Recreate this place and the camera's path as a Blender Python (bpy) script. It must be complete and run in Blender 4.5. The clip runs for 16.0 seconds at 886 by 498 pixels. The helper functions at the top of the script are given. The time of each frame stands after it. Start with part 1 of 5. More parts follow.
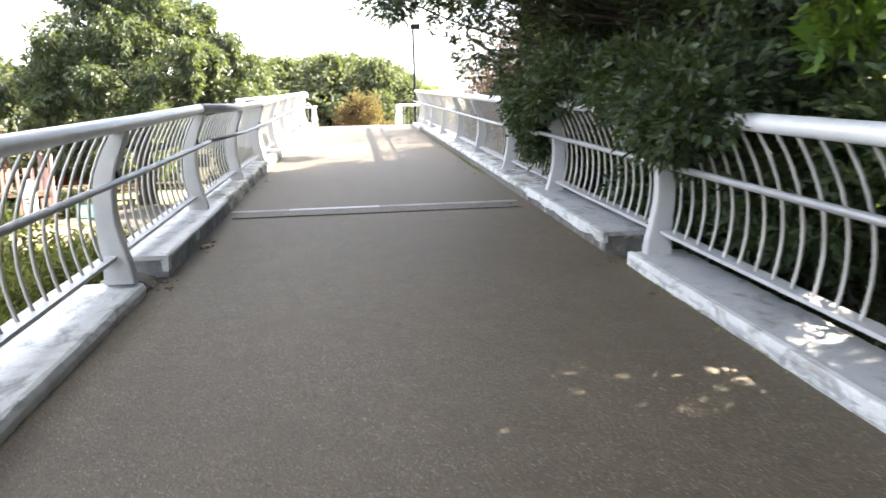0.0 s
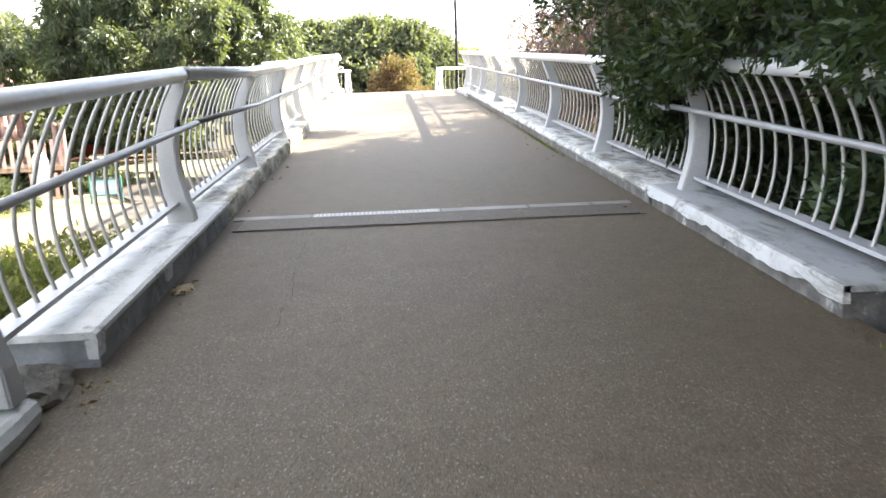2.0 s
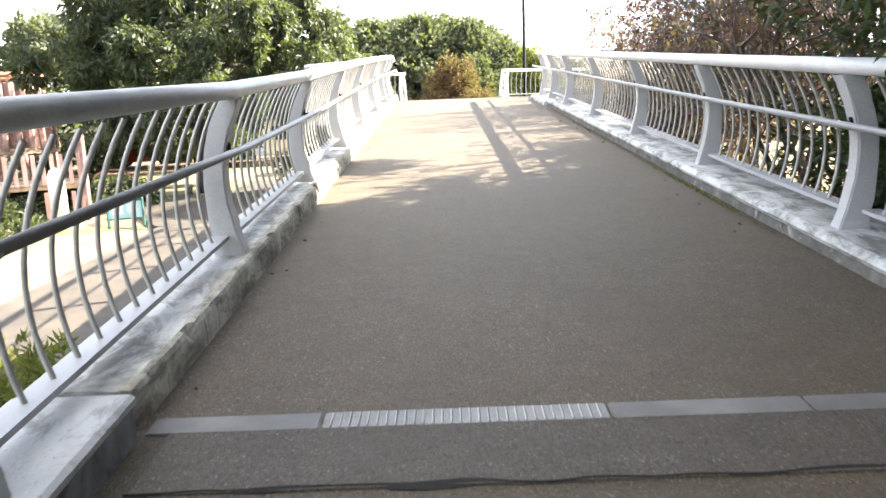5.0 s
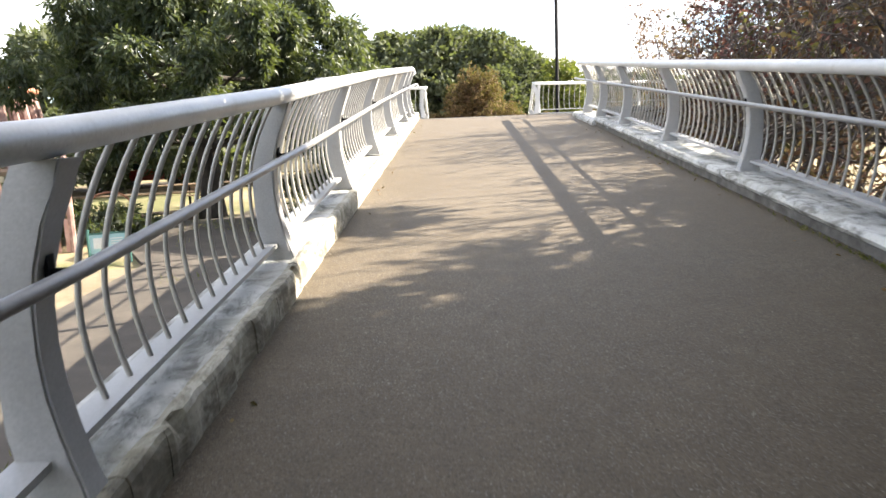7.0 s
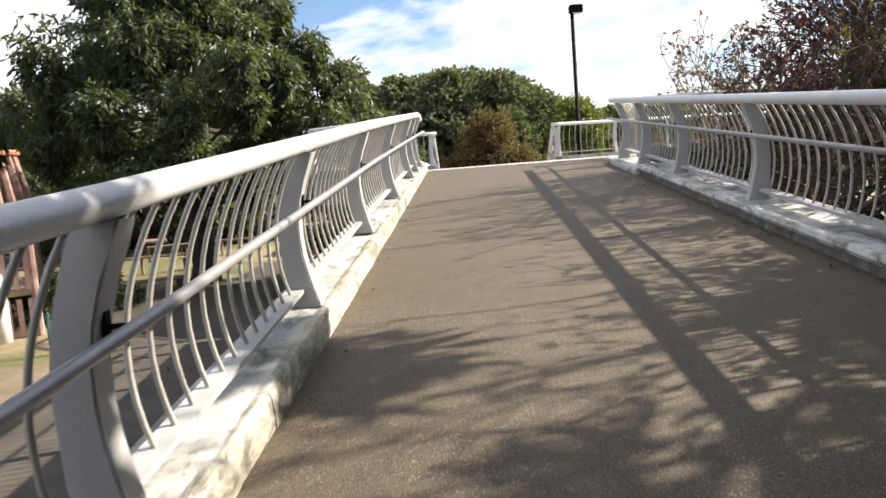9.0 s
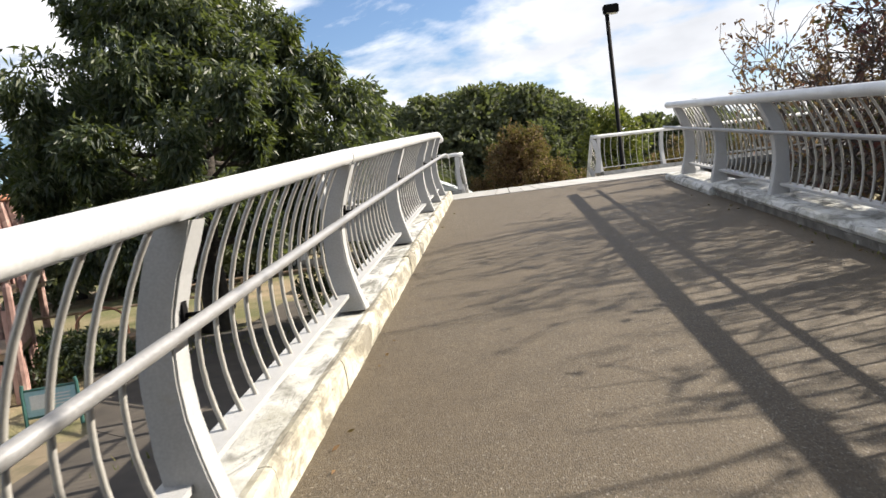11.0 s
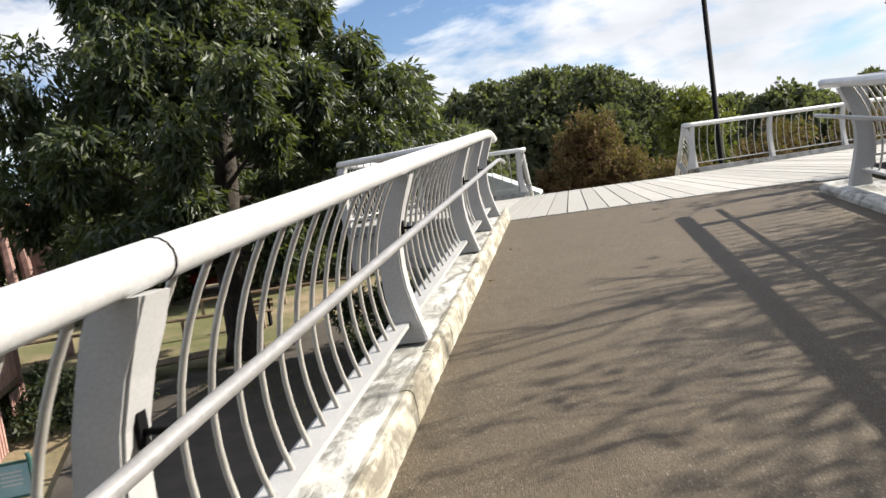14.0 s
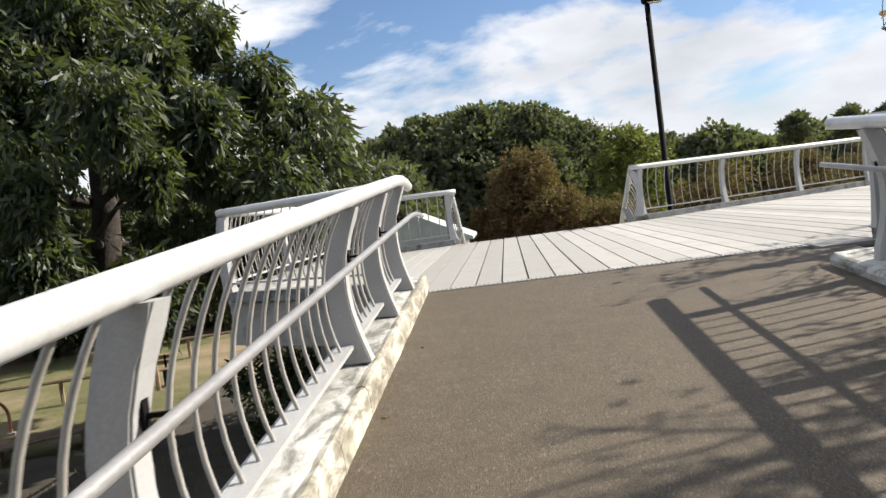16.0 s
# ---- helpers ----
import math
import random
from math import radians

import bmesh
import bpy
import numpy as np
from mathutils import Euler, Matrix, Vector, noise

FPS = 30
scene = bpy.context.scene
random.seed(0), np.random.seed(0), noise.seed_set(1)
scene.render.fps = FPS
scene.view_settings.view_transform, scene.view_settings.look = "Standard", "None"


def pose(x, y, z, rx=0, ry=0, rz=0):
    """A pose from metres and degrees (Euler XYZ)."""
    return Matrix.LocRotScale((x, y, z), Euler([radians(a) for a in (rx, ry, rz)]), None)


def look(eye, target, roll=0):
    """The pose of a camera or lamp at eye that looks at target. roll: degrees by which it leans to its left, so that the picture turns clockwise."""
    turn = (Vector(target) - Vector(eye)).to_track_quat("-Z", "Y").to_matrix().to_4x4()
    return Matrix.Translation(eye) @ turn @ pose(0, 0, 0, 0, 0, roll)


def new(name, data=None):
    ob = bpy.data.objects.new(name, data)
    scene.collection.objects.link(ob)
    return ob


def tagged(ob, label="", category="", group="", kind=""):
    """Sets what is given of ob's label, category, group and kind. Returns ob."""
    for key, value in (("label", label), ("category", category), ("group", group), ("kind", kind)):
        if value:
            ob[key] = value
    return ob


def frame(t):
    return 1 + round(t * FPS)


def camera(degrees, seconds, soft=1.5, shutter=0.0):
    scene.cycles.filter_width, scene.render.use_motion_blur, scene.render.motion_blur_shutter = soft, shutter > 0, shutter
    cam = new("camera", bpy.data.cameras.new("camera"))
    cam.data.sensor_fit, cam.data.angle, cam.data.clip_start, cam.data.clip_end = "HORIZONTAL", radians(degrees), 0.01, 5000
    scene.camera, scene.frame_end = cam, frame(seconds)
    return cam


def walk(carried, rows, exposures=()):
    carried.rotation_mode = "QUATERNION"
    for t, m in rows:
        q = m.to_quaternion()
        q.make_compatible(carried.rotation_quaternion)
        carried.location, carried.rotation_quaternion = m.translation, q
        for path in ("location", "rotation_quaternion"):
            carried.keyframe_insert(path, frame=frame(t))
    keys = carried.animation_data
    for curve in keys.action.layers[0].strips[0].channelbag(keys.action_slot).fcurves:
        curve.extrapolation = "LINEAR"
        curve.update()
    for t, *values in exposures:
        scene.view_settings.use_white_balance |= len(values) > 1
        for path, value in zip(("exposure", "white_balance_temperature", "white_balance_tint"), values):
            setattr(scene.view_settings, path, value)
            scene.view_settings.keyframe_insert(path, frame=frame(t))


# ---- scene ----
cam = camera(61.3, 16.0, shutter=0.3)
PATH = [
    (0, (0.38, -0.282, 1.53), (0.6, 1.686, 1.249), -1.9),
    (0.5, (0.278, 0.419, 1.567), (0.39, 2.395, 1.274), -2.1),
    (1, (0.332, 1.108, 1.598), (0.428, 3.08, 1.277), -2.6),
    (1.5, (0.221, 1.797, 1.63), (0.294, 3.765, 1.283), -1.9),
    (2, (0.24, 2.457, 1.667), (0.367, 4.419, 1.297), -2.1),
    (2.5, (0.127, 3.16, 1.719), (0.254, 5.115, 1.319), -1.9),
    (3, (0.152, 3.752, 1.775), (0.281, 5.706, 1.368), -2.6),
    (3.5, (0.073, 4.437, 1.836), (0.122, 6.4, 1.457), -3.0),
    (4, (0.08, 5.019, 1.904), (0.087, 6.981, 1.52), -3.0),
    (6.5, (-0.112, 8.357, 2.058), (-0.135, 10.329, 1.727), -1.3),
    (7, (-0.153, 9.051, 2.138), (-0.214, 11.022, 1.807), -2.3),
    (7.5, (-0.153, 9.77, 2.215), (-0.298, 11.744, 1.928), -4.1),
    (8, (-0.215, 10.423, 2.265), (-0.377, 12.4, 2.004), -3.3),
    (8.5, (-0.17, 11.092, 2.326), (-0.328, 13.072, 2.091), -4.3),
    (9, (-0.21, 11.704, 2.384), (-0.306, 13.689, 2.161), -4.4),
    (9.5, (-0.125, 12.332, 2.455), (-0.153, 14.322, 2.252), -6.3),
    (10, (-0.234, 12.999, 2.483), (-0.376, 14.986, 2.301), -6.0),
    (12.5, (-0.168, 15.81, 2.714), (-0.394, 17.791, 2.560), -8.5),
    (13, (-0.231, 16.483, 2.798), (-0.564, 18.448, 2.631), -8.3),
    (13.5, (-0.281, 17.065, 2.851), (-0.623, 19.028, 2.674), -7.7),
    (14, (-0.302, 17.738, 2.914), (-0.662, 19.697, 2.738), -8.2),
    (14.5, (-0.396, 18.27, 2.99), (-0.756, 20.229, 2.817), -7.9),
    (15, (-0.348, 18.945, 3.033), (-0.618, 20.922, 2.902), -8.3),
    (15.5, (-0.393, 19.582, 3.084), (-0.536, 21.572, 2.946), -7.2),
    (16, (-0.277, 20.173, 3.137), (-0.459, 22.162, 3.025), -7.6),
]
EXPOSURE = [(0, 3.7, 6550, 11), (2.5, 3.7, 6550, 11), (4, 3.56, 6550, 11), (6.5, 2.85, 6550, 11), (8, 1.95, 6550, 11), (9, 1.52, 6520, 11), (10, 1.3, 6450, 11), (13, 1.24, 6330, 11), (16, 1.02, 6280, 11)]
walk(cam, [(t, look(eye, target, roll)) for t, eye, target, roll in PATH], EXPOSURE)

# ---- light: sun ahead and to the right, broken cloud ----
SUN_DIR = Vector((1.42, 0.55, 1.0)).normalized()
SUN_ELEV = math.asin(SUN_DIR.z)
SUN_AZ = math.atan2(SUN_DIR.x, SUN_DIR.y)
sun_data = bpy.data.lights.new("sun", "SUN")
sun_data.energy, sun_data.angle, sun_data.color = 5.0, radians(0.55), (1.0, 0.90, 0.75)
sun = new("sun", sun_data)
sun.matrix_world = look(SUN_DIR * 60, (0, 0, 0))

world = bpy.data.worlds.new("world")
scene.world = world
world.use_nodes = True
wn, wl = world.node_tree.nodes, world.node_tree.links
bg = wn["Background"]
sky = wn.new("ShaderNodeTexSky")
sky.sky_type, sky.sun_disc = "NISHITA", False
sky.sun_elevation, sky.sun_rotation = SUN_ELEV, SUN_AZ
sky.air_density, sky.dust_density = 1.0, 0.6
tc = wn.new("ShaderNodeTexCoord")
mp = wn.new("ShaderNodeMapping")
mp.inputs["Scale"].default_value = (1.0, 1.0, 2.6)
mp.inputs["Location"].default_value = (0.35, 0.1, 0.2)
cl = wn.new("ShaderNodeTexNoise")
cl.inputs["Scale"].default_value, cl.inputs["Detail"].default_value, cl.inputs["Roughness"].default_value = 3.2, 9.0, 0.55
cl.inputs["Distortion"].default_value = 0.25
ramp = wn.new("ShaderNodeValToRGB")
ramp.color_ramp.elements[0].position, ramp.color_ramp.elements[1].position = 0.44, 0.54
shade = wn.new("ShaderNodeTexNoise")
shade.inputs["Scale"].default_value, shade.inputs["Detail"].default_value = 2.3, 6.0
cshade = wn.new("ShaderNodeValToRGB")
cshade.color_ramp.elements[0].position, cshade.color_ramp.elements[1].position = 0.33, 0.62
cshade.color_ramp.elements[0].color = (8.0, 8.2, 8.6, 1)
cshade.color_ramp.elements[1].color = (15.0, 15.0, 15.0, 1)
mixw = wn.new("ShaderNodeMix")
mixw.data_type = "RGBA"
wl.new(tc.outputs["Generated"], mp.inputs["Vector"])
wl.new(mp.outputs["Vector"], cl.inputs["Vector"])
wl.new(mp.outputs["Vector"], shade.inputs["Vector"])
wl.new(cl.outputs["Fac"], ramp.inputs["Fac"])
wl.new(shade.outputs["Fac"], cshade.inputs["Fac"])
wl.new(ramp.outputs["Color"], mixw.inputs["Factor"])
gain = wn.new("ShaderNodeMix")
gain.data_type, gain.blend_type = "RGBA", "MULTIPLY"
gain.inputs["Factor"].default_value = 1.0
gain.inputs["B"].default_value = (1.22, 1.36, 1.58, 1)
wl.new(sky.outputs["Color"], gain.inputs["A"])
wl.new(gain.outputs["Result"], mixw.inputs["A"])
wl.new(cshade.outputs["Color"], mixw.inputs["B"])
wl.new(mixw.outputs["Result"], bg.inputs["Color"])
bg.inputs["Strength"].default_value = 0.040


# ---- materials ----
def nodes_of(name):
    m = bpy.data.materials.new(name)
    m.use_nodes = True
    return m, m.node_tree.nodes, m.node_tree.links, m.node_tree.nodes["Principled BSDF"]


def noise_node(n, l, vec, scale, detail=5.0, rough=0.55, distort=0.0):
    t = n.new("ShaderNodeTexNoise")
    t.inputs["Scale"].default_value, t.inputs["Detail"].default_value = scale, detail
    t.inputs["Roughness"].default_value, t.inputs["Distortion"].default_value = rough, distort
    if vec is not None:
        l.new(vec, t.inputs["Vector"])
    return t.outputs["Fac"]


def ramp_node(n, l, fac, stops):
    r = n.new("ShaderNodeValToRGB")
    e = r.color_ramp.elements
    while len(e) < len(stops):
        e.new(0.5)
    for k, (p, c) in zip(e, stops):
        k.position = p
        k.color = (c, c, c, 1) if isinstance(c, (int, float)) else (*c, 1)
    l.new(fac, r.inputs["Fac"])
    return r.outputs["Color"]


def mix_node(n, l, fac, a, b, blend="MIX"):
    m = n.new("ShaderNodeMix")
    m.data_type, m.blend_type = "RGBA", blend
    for key, v in (("Factor", fac), ("A", a), ("B", b)):
        if isinstance(v, (int, float)):
            m.inputs[key].default_value = v
        elif isinstance(v, tuple):
            m.inputs[key].default_value = (*v, 1)
        else:
            l.new(v, m.inputs[key])
    return m.outputs["Result"]


def bump_node(n, l, height, strength, dist, bsdf):
    b = n.new("ShaderNodeBump")
    b.inputs["Strength"].default_value, b.inputs["Distance"].default_value = strength, dist
    l.new(height, b.inputs["Height"])
    l.new(b.outputs["Normal"], bsdf.inputs["Normal"])


def surface(name, dark, light, scale=3.0, fine=60.0, rough=0.7, metal=0.0, bump=0.2, dist=0.004, stain=None, stain_scale=1.2, stain_at=(0.52, 0.68)):
    """A mottled surface: two tones at one scale, fine grain at another, and stains with shapes of their own."""
    m, n, l, b = nodes_of(name)
    geo = n.new("ShaderNodeNewGeometry").outputs["Position"]
    big = noise_node(n, l, geo, scale, 6, 0.6)
    grain = noise_node(n, l, geo, fine, 4, 0.6)
    col = mix_node(n, l, ramp_node(n, l, big, [(0.3, 0.0), (0.7, 1.0)]), dark, light)
    col = mix_node(n, l, 0.35, col, ramp_node(n, l, grain, [(0.3, 0.45), (0.7, 1.0)]), "MULTIPLY")
    if stain:
        s = ramp_node(n, l, noise_node(n, l, geo, stain_scale, 8, 0.65, 0.4), [(stain_at[0], 0.0), (stain_at[1], 1.0)])
        col = mix_node(n, l, s, col, stain)
    l.new(col, b.inputs["Base Color"])
    r = ramp_node(n, l, grain, [(0.2, max(0.05, rough - 0.12)), (0.8, min(1.0, rough + 0.12))])
    l.new(r, b.inputs["Roughness"])
    b.inputs["Metallic"].default_value = metal
    if bump:
        bump_node(n, l, grain, bump, dist, b)
    return m


def leaf_material(name, a, b_, c, gloss=0.45, through_light=0.25, sheen=0.30, glow=0.5):
    """Leaf colour that varies from leaf to leaf, with light through the blade."""
    m, n, l, b = nodes_of(name)
    rnd = n.new("ShaderNodeNewGeometry")
    col = ramp_node(n, l, rnd.outputs["Random Per Island"], [(0.0, a), (0.55, b_), (1.0, c)])
    big = noise_node(n, l, rnd.outputs["Position"], 0.7, 3)
    col = mix_node(n, l, 0.6, col, ramp_node(n, l, big, [(0.3, 0.5), (0.7, 1.0)]), "MULTIPLY")
    l.new(col, b.inputs["Base Color"])
    b.inputs["Roughness"].default_value = gloss
    b.inputs["Specular IOR Level"].default_value = sheen
    tr = n.new("ShaderNodeBsdfTranslucent")
    l.new(mix_node(n, l, glow, col, (0.22, 0.28, 0.03)), tr.inputs["Color"])
    ms = n.new("ShaderNodeMixShader")
    ms.inputs[0].default_value = through_light
    l.new(b.outputs[0], ms.inputs[1])
    l.new(tr.outputs[0], ms.inputs[2])
    l.new(ms.outputs[0], n["Material Output"].inputs["Surface"])
    return m


def asphalt_material(name, dark, light, patch):
    m, n, l, b = nodes_of(name)
    geo = n.new("ShaderNodeNewGeometry").outputs["Position"]
    vor = n.new("ShaderNodeTexVoronoi")
    vor.inputs["Scale"].default_value = 150.0
    l.new(geo, vor.inputs["Vector"])
    stones = mix_node(n, l, mix_node(n, l, 0.35, vor.outputs["Color"], (0.4, 0.4, 0.4)), dark, light)
    fleck = ramp_node(n, l, noise_node(n, l, geo, 100.0, 3, 0.6), [(0.608, 0.0), (0.65, 1.0)])
    col = mix_node(n, l, fleck, stones, (0.36, 0.33, 0.29))
    big = noise_node(n, l, geo, 0.55, 6, 0.6, 0.3)
    col = mix_node(n, l, ramp_node(n, l, big, [(0.35, 0.0), (0.7, 0.75)]), col, patch)
    pits = noise_node(n, l, geo, 75.0, 3, 0.65)
    col = mix_node(n, l, 0.8, col, ramp_node(n, l, pits, [(0.36, 0.35), (0.50, 1.0)]), "MULTIPLY")
    mid = noise_node(n, l, geo, 6.0, 5, 0.6)
    col = mix_node(n, l, 0.55, col, ramp_node(n, l, mid, [(0.3, 0.6), (0.7, 1.0)]), "MULTIPLY")
    l.new(col, b.inputs["Base Color"])
    b.inputs["Roughness"].default_value = 0.72
    bump_node(n, l, vor.outputs["Distance"], 0.55, 0.005, b)
    return m


M_ASPHALT = asphalt_material("asphalt", (0.044, 0.034, 0.021), (0.158, 0.120, 0.072), (0.097, 0.072, 0.042))
M_PATCH = asphalt_material("asphalt_patch", (0.044, 0.036, 0.028), (0.132, 0.108, 0.082), (0.084, 0.067, 0.050))
M_CRACK = surface("crack", (0.015, 0.014, 0.013), (0.03, 0.028, 0.025), rough=0.95)



def old_paint(name, pale, white, grime, moss, amount=0.5):
    """Old white paint: grime in streaks along the kerb, olive blotches, thin scratches and chips."""
    m, n, l, b = nodes_of(name)
    geo = n.new("ShaderNodeNewGeometry").outputs["Position"]
    mp_ = n.new("ShaderNodeMapping")
    mp_.inputs["Scale"].default_value = (5.5, 2.3, 5.5)
    mp_.inputs["Rotation"].default_value = (0.0, 0.0, 0.22)
    l.new(geo, mp_.inputs["Vector"])
    base = mix_node(n, l, noise_node(n, l, geo, 2.2, 6, 0.6), pale, white)
    blot = noise_node(n, l, geo, 2.6, 8, 0.68, 0.5)
    base = mix_node(n, l, ramp_node(n, l, blot, [(0.53 - 0.08 * amount, 0.0), (0.72 - 0.06 * amount, 0.85)]), base, moss)
    streak = noise_node(n, l, mp_.outputs["Vector"], 1.1, 8, 0.7, 0.6)
    base = mix_node(n, l, ramp_node(n, l, streak, [(0.56 - 0.08 * amount, 0.0), (0.66 - 0.05 * amount, 0.85)]), base, grime)
    chip = noise_node(n, l, geo, 26.0, 5, 0.7, 1.2)
    base = mix_node(n, l, ramp_node(n, l, chip, [(0.62, 0.0), (0.655, 0.7)]), base, tuple(v * 0.55 for v in grime))
    l.new(base, b.inputs["Base Color"])
    b.inputs["Roughness"].default_value = 0.72
    bump_node(n, l, mix_node(n, l, 0.5, chip, noise_node(n, l, geo, 60.0, 4)), 0.55, 0.008, b)
    return m


M_CURB_DIRTY = old_paint("peeling_white_paint", (0.46, 0.465, 0.45), (0.64, 0.645, 0.63), (0.115, 0.113, 0.10), (0.25, 0.245, 0.20), 1.1)
M_KERB_EDGE = old_paint("cream_cracked_paint", (0.46, 0.44, 0.37), (0.66, 0.64, 0.56), (0.13, 0.115, 0.085), (0.27, 0.25, 0.18), 1.6)
M_CURB = old_paint("worn_white_paint", (0.42, 0.43, 0.43), (0.60, 0.61, 0.60), (0.20, 0.195, 0.18), (0.34, 0.335, 0.31), 0.55)
M_CURB_GREY = old_paint("grey_worn_kerb_top", (0.30, 0.31, 0.315), (0.40, 0.41, 0.415), (0.17, 0.165, 0.155), (0.26, 0.26, 0.24), 0.5)
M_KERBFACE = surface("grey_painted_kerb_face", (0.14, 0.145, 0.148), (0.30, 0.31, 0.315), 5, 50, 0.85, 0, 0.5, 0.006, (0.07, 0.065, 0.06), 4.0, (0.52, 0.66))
M_KERBSIDE = surface("grimy_shade_kerb_side", (0.07, 0.065, 0.058), (0.20, 0.19, 0.175), 6, 50, 0.9, 0, 0.7, 0.01, (0.42, 0.42, 0.40), 5.0, (0.60, 0.70))
M_BROKEN = surface("broken_concrete", (0.10, 0.09, 0.075), (0.3, 0.28, 0.24), 9, 70, 0.9, 0, 0.9, 0.02)
M_GRIT = surface("tan_grit", (0.20, 0.15, 0.09), (0.40, 0.32, 0.21), 12, 90, 0.95, 0, 0.9, 0.01)
M_CONCRETE = surface("grey_concrete", (0.30, 0.30, 0.29), (0.44, 0.43, 0.41), 1.1, 40, 0.85, 0, 0.4, 0.005, (0.16, 0.15, 0.13), 1.7)
M_METAL = surface("grey_painted_steel", (0.38, 0.385, 0.39), (0.46, 0.465, 0.47), 2.5, 90, 0.42, 0.0, 0.08, 0.002, (0.33, 0.32, 0.29), 5.0, (0.62, 0.8))
M_PIPE = surface("silver_painted_pipe", (0.56, 0.57, 0.58), (0.68, 0.69, 0.70), 3.5, 80, 0.36, 0.15, 0.06, 0.002, (0.42, 0.42, 0.41), 6.0, (0.6, 0.78))
M_BAR = surface("galvanised_bar", (0.34, 0.33, 0.31), (0.46, 0.45, 0.42), 6, 120, 0.45, 0.2, 0.08, 0.001)
M_DARKMETAL = surface("dark_metal", (0.003, 0.003, 0.004), (0.006, 0.006, 0.007), 4, 60, 0.8, 0.0, 0.1)
M_DARKMETAL.node_tree.nodes["Principled BSDF"].inputs["Specular IOR Level"].default_value = 0.12
M_HAND = surface("dull_steel_handrail", (0.27, 0.27, 0.275), (0.36, 0.36, 0.365), 4, 80, 0.4, 0.35, 0.05, 0.001)
M_STRIP = surface("dull_joint_steel", (0.12, 0.115, 0.11), (0.23, 0.22, 0.21), 3, 120, 0.6, 0.1, 0.4, 0.003)
M_STEEL = surface("tread_steel", (0.18, 0.178, 0.174), (0.32, 0.315, 0.305), 5, 160, 0.45, 0.5, 0.8, 0.004, (0.2, 0.18, 0.16), 5)


def plank_material():
    m, n, l, b = nodes_of("pale_plank")
    geo = n.new("ShaderNodeNewGeometry").outputs["Position"]
    rnd = n.new("ShaderNodeObjectInfo").outputs["Random"]
    col = ramp_node(n, l, rnd, [(0.0, (0.31, 0.305, 0.285)), (0.5, (0.37, 0.365, 0.345)), (1.0, (0.43, 0.42, 0.40))])
    st = noise_node(n, l, geo, 2.2, 7, 0.65)
    col = mix_node(n, l, ramp_node(n, l, st, [(0.5, 0.0), (0.72, 0.6)]), col, (0.27, 0.26, 0.23))
    g = noise_node(n, l, geo, 60, 4)
    col = mix_node(n, l, 0.3, col, ramp_node(n, l, g, [(0.3, 0.5), (0.7, 1.0)]), "MULTIPLY")
    l.new(col, b.inputs["Base Color"])
    b.inputs["Roughness"].default_value = 0.75
    bump_node(n, l, g, 0.3, 0.004, b)
    return m


M_PLANK = plank_material()


def ground_material():
    m, n, l, b = nodes_of("park_ground")
    geo = n.new("ShaderNodeNewGeometry").outputs["Position"]
    big = noise_node(n, l, geo, 0.12, 7, 0.6, 0.4)
    grass = mix_node(n, l, noise_node(n, l, geo, 5.0, 5), (0.045, 0.06, 0.018), (0.17, 0.16, 0.06))
    soil = mix_node(n, l, noise_node(n, l, geo, 8.0, 6), (0.16, 0.115, 0.065), (0.34, 0.27, 0.17))
    col = mix_node(n, l, ramp_node(n, l, big, [(0.44, 0.0), (0.58, 1.0)]), grass, soil)
    l.new(col, b.inputs["Base Color"])
    b.inputs["Roughness"].default_value = 0.95
    bump_node(n, l, noise_node(n, l, geo, 18, 5), 0.8, 0.05, b)
    return m


M_GROUND = ground_material()
M_SAND = surface("sandy_path", (0.14, 0.108, 0.068), (0.23, 0.18, 0.115), 0.8, 50, 0.95, 0, 0.4, 0.01, (0.115, 0.095, 0.055), 1.6, (0.50, 0.64))
# Darker than the asphalt itself: the ramp's shade is put into this colour.
M_PAVE_SHADE = surface("shade_dark_pavement", (0.045, 0.038, 0.031), (0.085, 0.071, 0.056), 1.2, 70, 0.9, 0, 0.3, 0.005)
M_GREENMAT = surface("pale_green_surface", (0.20, 0.25, 0.14), (0.28, 0.33, 0.19), 1.5, 50, 0.9)
M_BARK = surface("bark", (0.022, 0.018, 0.015), (0.070, 0.058, 0.046), 5, 25, 0.95, 0, 1.0, 0.04)
M_TWIG = surface("twig_bark", (0.052, 0.044, 0.041), (0.13, 0.108, 0.10), 6, 40, 0.9, 0, 0.6, 0.01)
M_REDWOOD = surface("red_brown_timber", (0.17, 0.092, 0.078), (0.33, 0.21, 0.18), 4, 40, 0.8, 0, 0.4, 0.006, (0.40, 0.29, 0.25), 2.0)
M_TERRACOTTA = surface("orange_roof_edge", (0.36, 0.15, 0.085), (0.50, 0.23, 0.14), 4, 40, 0.75)
M_PINK = surface("faded_pink_plastic", (0.36, 0.21, 0.18), (0.52, 0.34, 0.30), 3, 50, 0.5)
M_WHITE = surface("white_paint", (0.68, 0.68, 0.66), (0.82, 0.82, 0.80), 3, 50, 0.5)
M_TIMBER = surface("weathered_timber", (0.16, 0.11, 0.07), (0.34, 0.25, 0.17), 6, 60, 0.85, 0, 0.5, 0.006)
M_CREAM = surface("cream_render", (0.58, 0.52, 0.38), (0.72, 0.66, 0.50), 1.0, 30, 0.9, 0, 0.3, 0.005)
M_ROOF = surface("pale_sheet_roof", (0.40, 0.44, 0.43), (0.56, 0.60, 0.58), 2.0, 30, 0.5, 0.1)
